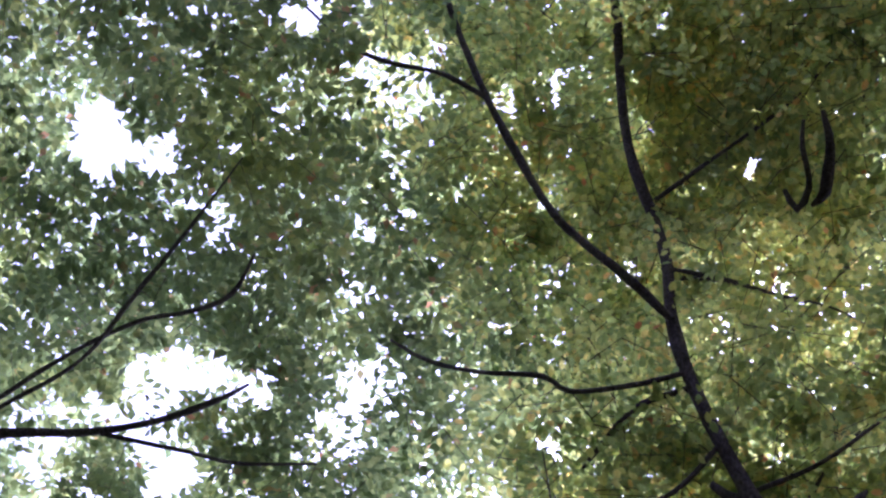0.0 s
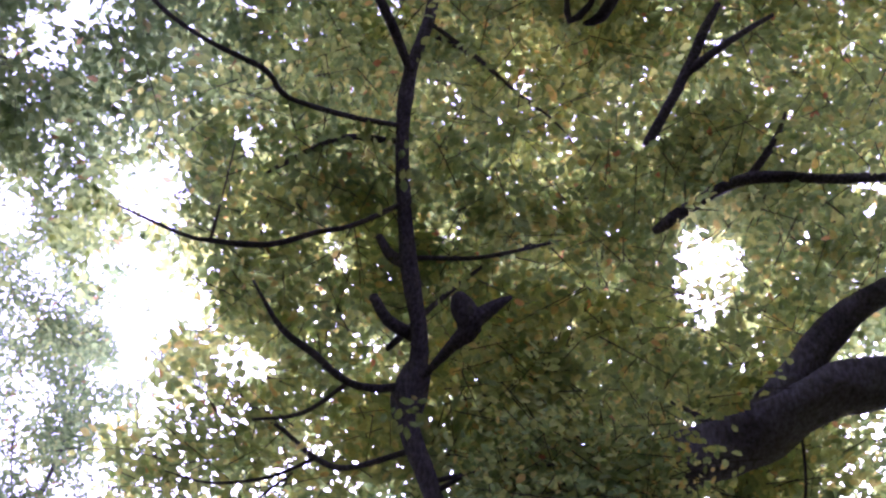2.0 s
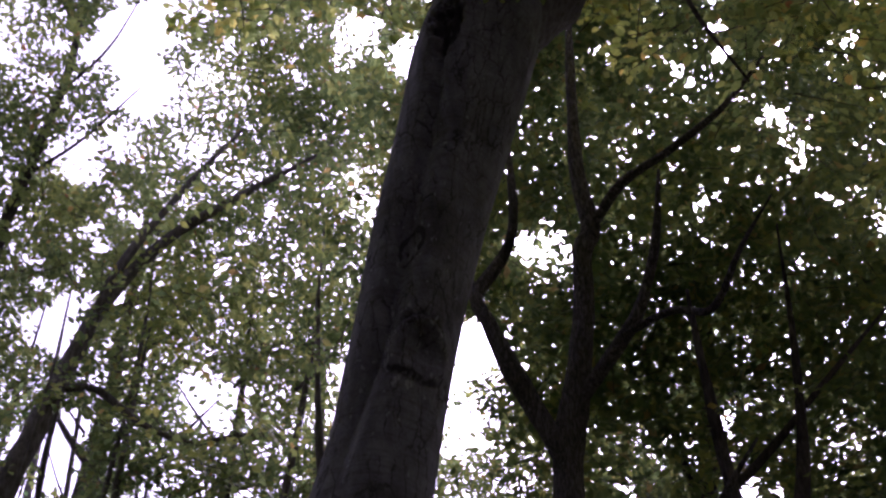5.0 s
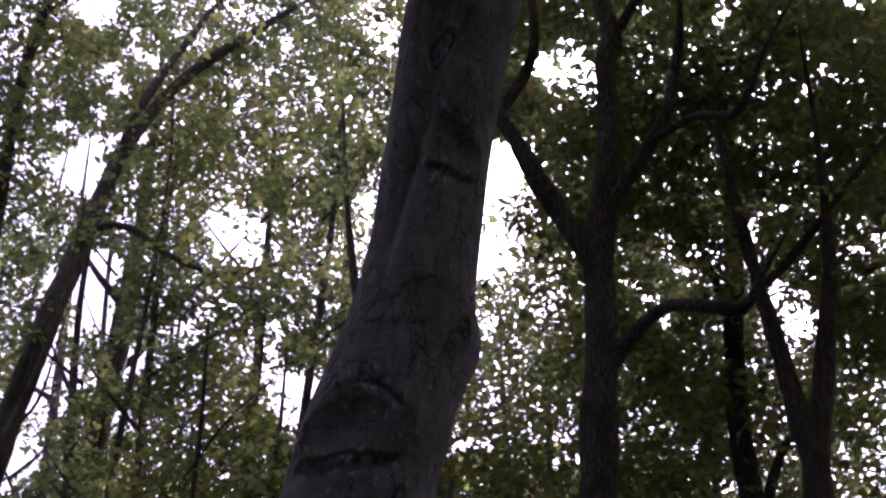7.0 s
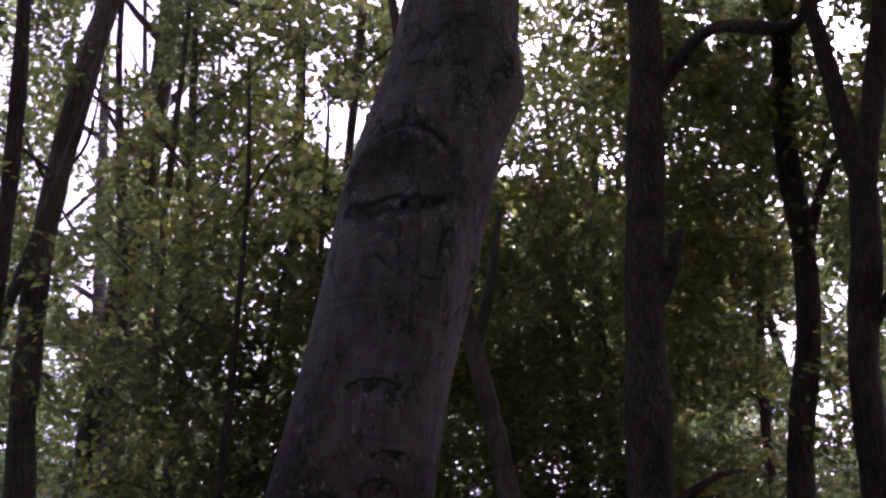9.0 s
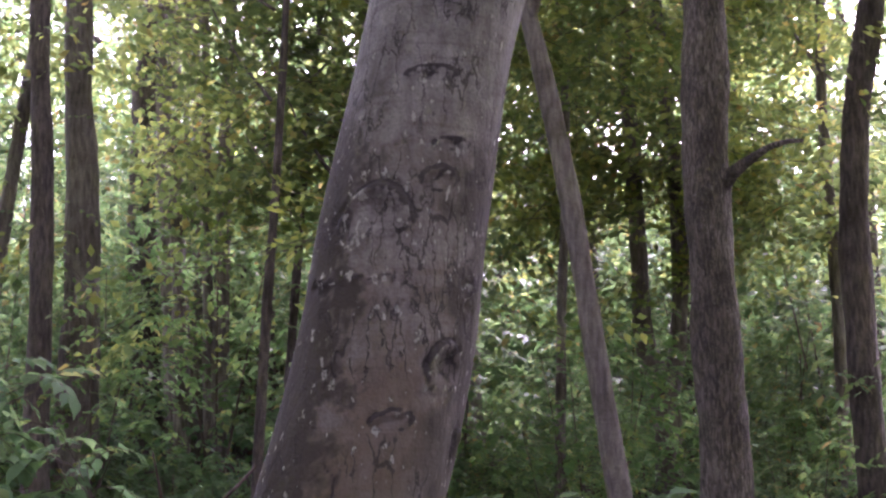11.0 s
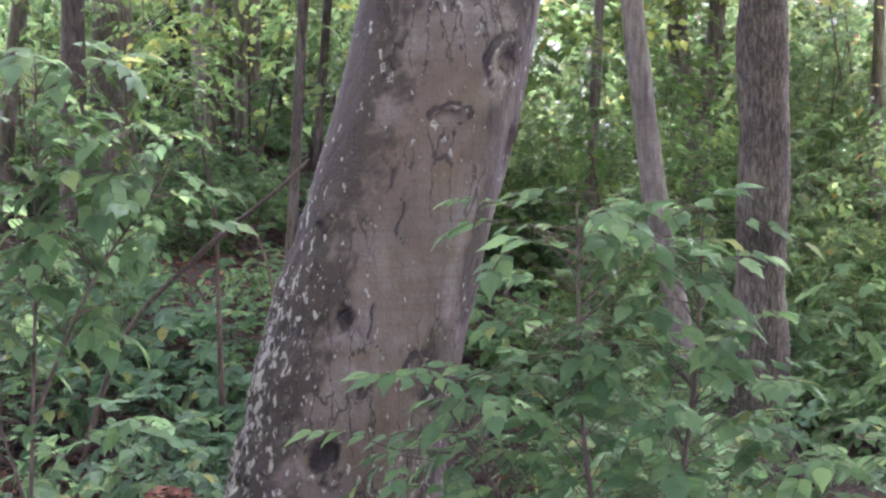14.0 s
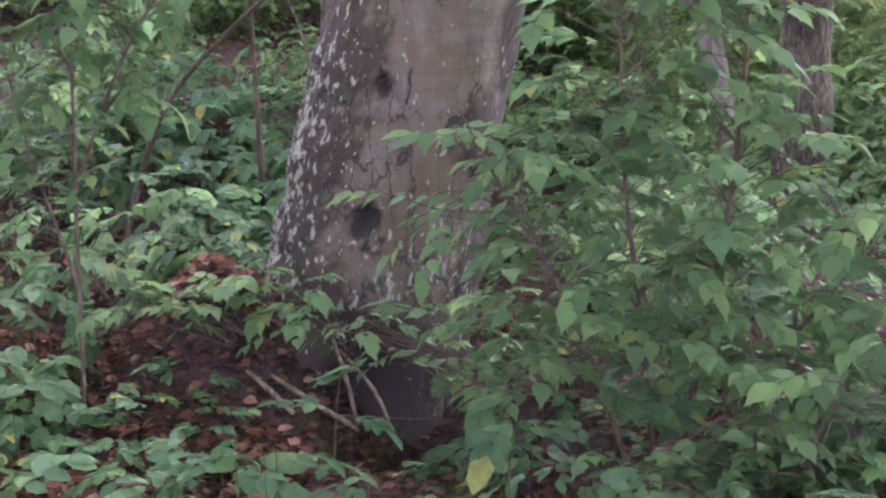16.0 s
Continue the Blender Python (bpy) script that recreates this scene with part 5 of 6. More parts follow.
THIN = [(-2.42, 12.9, 0.076, -2.3, 10.5), (-2.95, 13.8, 0.08, -3.3, 11.0), (-1.62, 10.0, 0.04, -1.3, 7.0), (-1.7, 12.0, 0.04, -1.0, 8.0), (0.7, 12.08, 0.048, 0.95, 9.0), (-3.0, 14.83, 0.055, -3.1, 12.0),
        (-4.3, 11.4, 0.07, -2.9, 9.0), (-2.5, 12.9, 0.05, -2.45, 12.0), (-1.45, 14.05, 0.078, -1.3, 13.0), (-0.95, 12.1, 0.066, -0.3, 12.0), (-2.2, 14.95, 0.045, -2.5, 13.0), (-3.3, 15.8, 0.06, -3.5, 13.5),
        (3.4, 12.7, 0.06, 3.8, 11.0)]
for x0, y0, r0, x1, top in THIN:
    g = gz(x0, y0)
    mx = (x0 + x1) / 2 + random.uniform(-0.12, 0.12)
    trunk = [(x0, y0, g, r0), (x0 + (mx - x0) * 0.5, y0, g + top * 0.28, r0 * 0.95), (mx, y0 + random.uniform(-0.1, 0.1), g + top * 0.5, r0 * 0.8), (x1 + random.uniform(-0.1, 0.1), y0, g + top * 0.8, r0 * 0.5), (x1, y0, g + top, 0.012)]
    arms = []
    for k in range(3):
        z = g + top * random.uniform(0.45, 0.85)
        bx = x0 + (x1 - x0) * (z - g) / top
        s = random.choice((-1, 1)) * random.uniform(0.5, 1.2)
        arms.append([(bx, y0, z, r0 * 0.35), (bx + s * 0.5, y0 + random.uniform(-0.3, 0.3), z + 0.5, r0 * 0.22), (bx + s, y0 + random.uniform(-0.5, 0.5), z + 1.2, 0.006)])
    woodland_tree("slim young woodland tree with a thin crown", trunk, arms, BARK_LIMB if r0 > 0.045 else BARK_DARK,
                  [(x1, y0, g + top * 0.9, 1.1, 1.0, 1.6, 20), ((x0 + x1) / 2, y0, g + top * 0.6, 1.0, 0.9, 1.6, 20), (x0, y0 - 0.2, g + top * 0.36, 0.9, 0.7, 1.4, 16)], LEAF_FAR, per=14, sides=9, dense=7.5)

# deeper woods
for k in range(26):
    while True:
        R, az = random.uniform(14.5, 34), random.uniform(-30, 30)
        x, y = R * math.sin(radians(az)), R * math.cos(radians(az))
        if y > 13.5:
            break
    g, top, r0 = gz(x, y), random.uniform(10, 17), random.uniform(0.07, 0.2)
    lean = random.uniform(-0.9, 0.9)
    trunk = [(x, y, g, r0), (x + lean * 0.2 + random.uniform(-0.25, 0.25), y, g + top * 0.3, r0 * 0.9), (x + lean * 0.55 + random.uniform(-0.3, 0.3), y, g + top * 0.6, r0 * 0.65), (x + lean, y, g + top, 0.015)]
    arms = []
    for j in range(4):
        z = g + top * random.uniform(0.35, 0.8)
        bx = x + lean * (z - g) / top
        s = random.choice((-1, 1)) * random.uniform(0.8, 1.8)
        arms.append([(bx, y, z, r0 * 0.4), (bx + s * 0.5, y, z + 0.5, r0 * 0.25), (bx + s, y + random.uniform(-0.6, 0.6), z + 1.3, 0.008)])
    woodland_tree("woodland tree standing deep among the others", trunk, arms, random.choice((BARK_LIMB, BARK_LIMB, BARK_DARK)),
                  [(x + lean, y, g + top * 0.75, 2.0, 1.8, top * 0.3, 34), (x + lean * 0.5, y, g + top * 0.33, 2.0, 1.6, 2.4, 34)], random.choice((LEAF_UNDER, LEAF_FAR, LEAF_COOL, LEAF_YELLOW)), leaf=0.12, per=16, reach=0.6, sides=8, dense=6.0)


# unseen trees added behind and beside the camera, to shade the beech's trunk
UNSEEN_RING = []
for k in range(3):
    R, az = 12.0 + k, (75, 170, 250)[k]
    x, y = R * math.sin(radians(az)), R * math.cos(radians(az))
    UNSEEN_RING.append(woodland_tree("unseen broad tree with a deep leafy crown, added for shade", [(x, y, 0.0, 0.22), (x + 0.2, y, 4.0, 0.19), (x - 0.1, y, 9.0, 0.13), (x, y, 14.0, 0.03)],
                              [[(x, y, 5.0, 0.07), (x + 1.2, y + 0.5, 6.2, 0.04), (x + 2.2, y + 0.8, 7.5, 0.01)], [(x, y, 7.0, 0.07), (x - 1.2, y - 0.5, 8.4, 0.04), (x - 2.0, y - 1.0, 10.0, 0.01)]],
                              BARK_DARK, [(x, y, 11.5, 3.8, 3.8, 3.8, 190)] + ([(x, y, 5.0, 3.4, 3.4, 3.2, 120)] if k != 1 else []), LEAF_FAR, leaf=0.34, per=9, reach=0.9, sides=10, cluster=(3, 0.6), dense=3.0))
# more unseen copies; the small ones keep side light off the trunk's edges
for x, y in ((0.5, -5.5), (5.5, -4.0), (-5.5, -6.5), (9.5, 1.0), (10.5, 5.5), (-11.0, -1.5), (-11.5, 7.0), (2.0, -9.5), (-3.0, -10.0), (9.0, -5.0), (-7.6, 5.4), (-8.6, 9.2), (-4.7, 4.2), (-5.2, 7.0), (4.6, 3.9), (5.2, 6.8)):
    copy_thing(UNSEEN_RING[1 if y < -1 else 0], pose(x, y, gz(x, y), 0, 0, 40 * x) @ Matrix.Scale({-7.6: 0.62, -8.6: 0.62, -4.7: 0.45, -5.2: 0.45, 4.6: 0.42, 5.2: 0.42}.get(x, 1.0), 4))
for k in range(40):
    az = random.uniform(125, 235) if k < 18 else random.choice((random.uniform(48, 125), random.uniform(235, 312)))
    R = random.uniform(9, 22) if k < 18 else random.uniform(14, 24)
    x, y = R * math.sin(radians(az)), R * math.cos(radians(az))
    src = UNSEEN_RING[1 if 140 < az < 220 and R < 16 else 2 * (k % 2)]
    copy_thing(src, pose(x, y, gz(x, y), 0, 0, random.uniform(0, 360)))


def far_foliage():
    """The leafy haze of distant underwood, thinning with height."""
    n = 10500
    az, R = np.radians(rng.uniform(-34, 34, n)), rng.uniform(21, 42, n)
    x, y = R * np.sin(az), R * np.cos(az)
    h = np.where(np.abs(np.degrees(az) - 6) < 8, 11.0, 7.5) * rng.random(n) ** 1.6
    c = np.stack([x, y, ground_height(x, y) + h], -1)
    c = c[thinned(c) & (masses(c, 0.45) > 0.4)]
    base, axis, nrm, size, ends = sprays(c, 13, 1.0, 0.22, 1.2, 0.2, 0.5)
    ob = attach("far_underwood", leaves_mesh("far_underwood", base, axis, nrm, size, LEAF_SMALL, LEAF_SMALL_FACES), LEAF_YELLOW)
    tagged(ob, "distant green underwood closing the view between trunks", "underwood", kind="stuff")


far_foliage()


def far_canopy():
    """The closed roof of the wood farther off, over its underwood."""
    n = 11000
    az, R = np.radians(rng.uniform(-34, 34, n)), rng.uniform(25, 42, n)
    x, y = R * np.sin(az), R * np.cos(az)
    c = np.stack([x, y, ground_height(x, y) + 8.5 + 3.5 * rng.random(n) + 0.7 * np.sin(0.9 * x) * np.cos(0.8 * y)], -1)
    keep = np.where(np.abs(np.degrees(az) - 6) < 8, 1.0, 0.22)  # it closes only in the middle
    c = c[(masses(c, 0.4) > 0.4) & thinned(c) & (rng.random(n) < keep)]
    base, axis, nrm, size, ends = sprays(c, 12, 1.1, 0.26, 0.9, 0.2, 0.3)
    ob = attach("far_canopy", leaves_mesh("far_canopy", base, axis, nrm, size, LEAF_SMALL, LEAF_SMALL_FACES), LEAF_UNDER)
    tagged(ob, "distant closed leaf canopy of the wood", "canopy", kind="stuff")


far_canopy()


# ---- underwood ----
def sapling_mesh(name, tall, wide, n, leaf, shape=LEAF_OVAL, faces=LEAF_OVAL_FACES):
    c = in_ellipsoids([(0, 0, tall * 0.55, wide, wide, tall * 0.48, n)])
    base, axis, nrm, size, ends = fronds(c, 0.34, leaf, 0.45)
    return leaves_mesh(name, base, axis, nrm, size, shape, faces), twigs_mesh(name, ends[::2] if tall > 2 else ends, 0.003), c


def shrub_kind(label, tall, wide, n, leaf, mat):
    shrub = thing("shrub", (0, 0, 0), label, "shrub", "underwood")
    blade = (LEAF_OVAL, LEAF_OVAL_FACES) if tall < 2 else (LEAF_SMALL, LEAF_SMALL_FACES)
    lm, tm, c = sapling_mesh("foliage", tall, wide, n, leaf, *blade)
    attach("foliage", lm, mat, shrub, kind="stuff")
    attach("twig_mass", tm, BARK_TWIG, shrub, kind="stuff")
    for k in range(3):
        e = c[k]
        limb("stem", [(0.04 * k, 0, -0.1, 0.014), (e[0] * 0.3, e[1] * 0.3, tall * 0.35, 0.01), (e[0] * 0.7, e[1] * 0.7, tall * 0.85, 0.004)], BARK_TWIG, shrub, 6, 0.15)
    return shrub


KINDS = [shrub_kind("leafy green woodland shrub with thin stems", 1.1, 0.7, 90, 0.1, LEAF_SHRUB), shrub_kind("low spreading green shrub on the woodland floor", 0.65, 0.7, 80, 0.095, LEAF_SHRUB),
         shrub_kind("tall bushy sapling with green leaves", 2.6, 1.0, 300, 0.09, LEAF_UNDER), shrub_kind("yellowing sapling catching the light", 2.8, 1.1, 300, 0.09, LEAF_YELLOW), shrub_kind("slim tall sapling with layered leaves", 4.6, 1.3, 460, 0.105, LEAF_UNDER)]
HOME = [(-7.5, 6.0), (-6.6, 7.2), (-8.5, 9.0), (-8.0, 11.0), (8.5, 9.0)]
for ob, (x, y) in zip(KINDS, HOME):
    ob.matrix_basis = Matrix.Translation((x, y, gz(x, y)))
count = 0
while count < 240:
    R, az = random.uniform(6.0, 32), random.uniform(-27, 27)
    x, y = R * math.sin(radians(az)), R * math.cos(radians(az))
    if math.hypot(x + 0.8, y - 5.5) < 1.2 or (R < 8.0 and x > 0.8) or (R < 9 and x < 0) or (R < 12.5 and x < -0.6 and random.random() < (0.97 if -3.0 < x else 0.6)):
        continue
    kind = random.choices(range(5), (2, 5, 0, 0, 0) if R < 11 else (2, 2, 0.7, 0.5, 0.3) if R < 15 else (1, 1, 3.5, 2.0, 4))[0]
    s = random.uniform(0.7, 1.0) if R < 11 else random.uniform(0.75, 1.3)
    copy_thing(KINDS[kind], pose(x, y, gz(x, y) - 0.03, 0, 0, random.uniform(0, 360)) @ Matrix.Scale(s, 4))
    count += 1

# unseen saplings added on both sides, to block side light from the trunk
for k, (x, y, s) in enumerate(((-4.2, 4.6, 1.0), (-4.9, 6.2, 1.2), (-3.9, 3.4, 0.8), (-5.6, 5.2, 1.3), (4.2, 4.4, 1.0), (4.8, 5.8, 1.2), (5.4, 4.8, 1.3))):
    copy_thing(KINDS[4 if k % 2 else 2], pose(x, y, gz(x, y) - 0.03, 0, 0, 77 * k) @ Matrix.Scale(s, 4))

# a layer of young saplings farther up the slope
for k in range(34):
    x, y = random.uniform(-0.4, 5.4), random.uniform(9.8, 16.0)
    if 0.11 < x / y < 0.19 and y < 14:  # keeps the camera's sightline to the split tree clear
        continue
    copy_thing(KINDS[random.choice((0, 2, 2, 3))], pose(x, y, gz(x, y) - 0.03, 0, 0, random.uniform(0, 360)) @ Matrix.Scale(random.uniform(0.45, 0.75), 4))

# lit shrubs on the slope between the beech and the split tree
for k in range(22):
    x, y = random.uniform(-0.2, 4.6), random.uniform(8.2, 13.0)
    kind = random.choice((0, 0, 1, 1, 3))
    s = random.uniform(0.7, 1.0) if kind < 2 else random.uniform(0.35, 0.5)
    copy_thing(KINDS[kind], pose(x, y, gz(x, y) - 0.03, 0, 0, random.uniform(0, 360)) @ Matrix.Scale(s, 4))

# seedlings and low shrubs on the bank behind the beech
for k in range(30):
    x, y = random.uniform(-3.6, -0.7), random.uniform(7.6, 12.5)
    copy_thing(KINDS[k % 2], pose(x, y, gz(x, y) - 0.03, 0, 0, random.uniform(0, 360)) @ Matrix.Scale(random.uniform(0.4, 0.75), 4))


# ---- floor cover ----
def floor_stuff():
    n = 43000
    x, y = rng.uniform(-9, 9, n), 2.6 + 14 * rng.random(n) ** 1.5
    x[12000:], y[12000:] = rng.uniform(-3.2, 1.6, n - 12000), rng.uniform(3.2, 7.0, n - 12000)
    x[23000:], y[23000:] = rng.uniform(-4.5, 0.2, n - 23000), rng.uniform(6.2, 13.0, n - 23000)
    x[32000:], y[32000:] = rng.uniform(-6, 6, n - 32000), rng.uniform(-6, 3.4, n - 32000)
    x[34000:], y[34000:] = rng.uniform(-2.6, -0.8, n - 34000), rng.uniform(4.2, 6.0, n - 34000)
    x[38000:], y[38000:] = rng.uniform(-6, 6, n - 38000), rng.uniform(-5, 3.8, n - 38000)
    p = np.stack([x, y, ground_height(x, y) + 0.012 + 0.02 * rng.random(n)], -1)
    ang = rng.random(n) * 6.283
    axis = np.stack([np.cos(ang), np.sin(ang), rng.normal(size=n) * 0.2], -1)
    nrm = np.stack([rng.normal(size=n) * 0.6, rng.normal(size=n) * 0.6, np.ones(n)], -1)
    ob = attach("leaf_litter", leaves_mesh("leaf_litter", p, axis, nrm, 0.03 + 0.042 * rng.random(n)), LITTER)
    tagged(ob, "brown fallen leaves scattered over the soil", "leaf litter", kind="stuff")
    m = 9500
    x, y = rng.uniform(-8, 8, m), 3.4 + 12 * rng.random(m) ** 1.3
    x[6500:], y[6500:] = rng.uniform(-4.2, -0.6, m - 6500), rng.uniform(4.0, 8.5, m - 6500)
    patch = np.sin(1.9 * x + 0.7) * np.cos(1.4 * y) + 0.5 * np.sin(3.3 * x - 2.1 * y) + 0.45 * rng.normal(size=m)
    bare = np.where((x < -0.2) & (y < 5.0), 0.05, np.where((x < -1.1) & (y < 5.9), 0.45, np.where((x < -0.6) & (y < 8.0), -0.35, np.where((x < -0.6) & (y < 11.5), 0.25, np.where((x > 0.9) & (y < 9.0), 0.0, -0.55)))))
    ok = (patch > bare) & (np.hypot((x + 0.8) / 0.62, (y - 4.75) / 0.6) > 1)
    x, y = x[ok], y[ok]
    tall = 0.06 + (0.3 + 0.22 * ((x < -1.0) & (y > 5.0))) * rng.random(len(x)) ** 1.5
    c = np.stack([x, y, ground_height(x, y) + tall], -1)
    base, axis, nrm, size, ends = fronds(c, 0.2, 0.085, 0.4)
    herb = attach("undergrowth", leaves_mesh("undergrowth", base, axis, nrm, size), LEAF_FLOOR_SHADED)
    tagged(herb, "low green seedlings covering the woodland floor", "undergrowth", kind="stuff")
    k = 420
    sx, sy = rng.uniform(-2.6, -0.35, k), rng.uniform(3.6, 5.0, k)
    ok = (value_field(np.stack([sx, sy, 0 * sx], -1) * 3.2 + 70, 44) > 0.44) & (np.hypot((sx + 0.85) / 0.5, (sy - 4.85) / 0.4) > 1)
    small = np.stack([sx, sy, ground_height(sx, sy) + 0.03 + 0.09 * rng.random(k)], -1)[ok]
    base, axis, nrm, size, ends = fronds(small, 0.12, 0.055, 0.35, 0.3)
    attach("seedlings", leaves_mesh("seedlings", base, axis, nrm, size), LEAF_FLOOR_SHADED, herb, kind="stuff")
    stalk = np.stack([np.stack([x, y, ground_height(x, y)], -1), c], 1)
    attach("stalks", twigs_mesh("stalks", stalk, 0.003), BARK_TWIG, herb, kind="stuff")


floor_stuff()


# ---- the leafy bushes in front ----
def leaf_piece(name, shape, faces, size):
    v = shape * size
    return raw_mesh(name, v, faces)


PIECES = [leaf_piece("leaf", LEAF_POINTED * np.array([1, s, c]), LEAF_POINTED_FACES, 1.0) for s, c in ((0.98, 0.7), (1.15, 1.1), (1.06, 0.4))]
for me in PIECES:
    me.materials.append(LEAF_SHRUB_ONE)


def bush(label, foot, stems, origins, single, leaf, length, droop=0.5, toward=0.3):
    """A bush with compound leaves on twigs that spring from its stems; the nearest leaflets are single pieces."""
    ob = thing("bush", (foot[0], foot[1], gz(*foot)), label, "bush", "bushes round the beech")
    for pts in stems:
        limb("stem", pts, BARK_TWIG, ob, 7, 0.06, 0.1)
    line = np.vstack([smooth_path(pts, 0.05)[:, :3] for pts in stems])
    gap = np.linalg.norm(origins[:, None] - line[None] - np.array([0, 0, 0.12]), axis=2)
    joints = line[gap.argmin(1)]
    base, axis, nrm, size, ends = fronds(origins, length, leaf, droop, toward)
    attach("twig_mass", twigs_mesh("twig_mass", np.concatenate([np.stack([joints, origins], 1), ends]), 0.003), BARK_TWIG, ob, kind="stuff")
    m = min(single, len(base))
    order = np.argsort(base[:, 1])
    one, rest = order[:m], order[m:]
    for q in one:
        a = Vector(axis[q]).normalized()
        b = Vector(nrm[q]).cross(a).normalized()
        c = a.cross(b)
        s = float(size[q])
        piece = new("leaf", PIECES[int(q) % 3])
        piece.parent = ob
        piece.matrix_parent_inverse = ob.matrix_basis.inverted()
        piece.matrix_basis = Matrix(((a.x * s, b.x * s, c.x * s, base[q][0]), (a.y * s, b.y * s, c.y * s, base[q][1]), (a.z * s, b.z * s, c.z * s, base[q][2]), (0, 0, 0, 1)))
    if len(rest):
        attach("foliage", leaves_mesh("foliage", base[rest], axis[rest], nrm[rest], size[rest], LEAF_POINTED * np.array([1, 1.05, 0.7]), LEAF_POINTED_FACES), LEAF_SHRUB, ob, kind="stuff")
    return ob


bush("fresh green leafy bush beside the beech trunk", (0.25, 4.4),
     [[(0.25, 4.4, -0.1, 0.011), (0.2, 4.38, 0.5, 0.009), (0.14, 4.35, 1.0, 0.007), (0.12, 4.3, 1.68, 0.003)], [(0.2, 4.4, -0.1, 0.011), (0.0, 4.35, 0.5, 0.008), (-0.2, 4.3, 0.9, 0.006), (-0.38, 4.25, 1.25, 0.003)],
      [(0.3, 4.4, -0.1, 0.011), (0.42, 4.38, 0.6, 0.009), (0.48, 4.3, 1.1, 0.006), (0.5, 4.25, 1.6, 0.003)], [(0.35, 4.4, -0.1, 0.01), (0.6, 4.3, 0.4, 0.008), (0.85, 4.25, 0.75, 0.004)]],
     in_ellipsoids([(0.22, 4.38, 1.6, 0.38, 0.2, 0.12, 26), (0.3, 4.4, 1.36, 0.42, 0.25, 0.18, 36), (-0.28, 4.34, 1.02, 0.22, 0.12, 0.22, 16), (0.25, 4.4, 0.95, 0.58, 0.3, 0.3, 112), (0.2, 4.4, 0.5, 0.65, 0.3, 0.28, 112), (0.85, 4.35, 0.75, 0.4, 0.25, 0.25, 42)]), 300, 0.075, 0.24, 0.35)
bush("low spreading green bush with pointed leaves", (0.85, 4.1),
     [[(0.85, 4.1, -0.1, 0.009), (0.8, 4.05, 0.3, 0.006), (0.7, 4.0, 0.6, 0.003)], [(0.9, 4.1, -0.1, 0.009), (1.1, 4.05, 0.3, 0.006), (1.25, 4.0, 0.55, 0.003)], [(0.82, 4.1, -0.1, 0.008), (0.55, 4.0, 0.2, 0.005), (0.4, 3.95, 0.35, 0.003)]],
     in_ellipsoids([(0.9, 4.05, 0.4, 0.5, 0.3, 0.26, 85), (0.6, 3.9, 0.14, 0.55, 0.25, 0.14, 60), (1.2, 3.95, 0.22, 0.4, 0.25, 0.2, 50)]), 220, 0.072, 0.22, 0.35)
bush("low mounded green bush with many small leaves", (0.7, 3.8),
     [[(0.7, 3.8, -0.08, 0.007), (0.65, 3.76, 0.15, 0.005), (0.55, 3.72, 0.38, 0.002)], [(0.74, 3.8, -0.08, 0.007), (0.9, 3.76, 0.18, 0.005), (1.0, 3.72, 0.4, 0.002)], [(0.68, 3.8, -0.08, 0.007), (0.42, 3.78, 0.1, 0.005), (0.25, 3.76, 0.22, 0.002)]],
     in_ellipsoids([(0.8, 3.85, 0.32, 0.36, 0.16, 0.16, 60), (0.45, 3.8, 0.16, 0.4, 0.14, 0.12, 46), (0.95, 3.75, 0.12, 0.3, 0.14, 0.12, 34)]), 200, 0.058, 0.17, 0.35)
bush("broad-leaved sapling with loose layers of green leaves", (-1.75, 4.65),
     [[(-1.75, 4.65, -0.1, 0.008), (-1.72, 4.65, 0.8, 0.007), (-1.68, 4.62, 1.5, 0.005), (-1.66, 4.6, 2.15, 0.003)], [(-1.73, 4.65, 0.9, 0.008), (-1.5, 4.62, 1.4, 0.006), (-1.25, 4.6, 1.75, 0.003)], [(-1.73, 4.65, 0.6, 0.007), (-1.85, 4.6, 1.1, 0.005), (-1.9, 4.55, 1.5, 0.003)]],
     in_ellipsoids([(-1.68, 4.65, 2.12, 0.34, 0.2, 0.12, 16), (-1.55, 4.62, 1.88, 0.38, 0.22, 0.14, 36), (-1.5, 4.62, 1.64, 0.36, 0.22, 0.14, 36), (-1.72, 4.62, 1.4, 0.34, 0.22, 0.18, 28), (-1.8, 4.6, 1.1, 0.3, 0.2, 0.2, 18)]), 240, 0.074, 0.22, 0.45, 0.1)
bush("fringe of seedlings hanging over the beech roots", (-0.95, 4.86),
     [[(-0.9, 4.86, -0.25, 0.006), (-0.85, 4.82, 0.2, 0.004), (-0.72, 4.76, 0.48, 0.002)], [(-1.2, 4.9, -0.15, 0.006), (-1.2, 4.86, 0.3, 0.004), (-1.1, 4.82, 0.6, 0.002)]],
     in_ellipsoids([(-1.18, 4.84, 0.5, 0.28, 0.1, 0.08, 30), (-0.84, 4.8, 0.42, 0.2, 0.08, 0.06, 14), (-0.5, 4.7, 0.34, 0.2, 0.1, 0.1, 12), (-0.3, 4.62, 0.2, 0.14, 0.08, 0.12, 10), (-1.5, 4.86, 0.5, 0.2, 0.12, 0.08, 12)]), 200, 0.06, 0.17, 0.35)
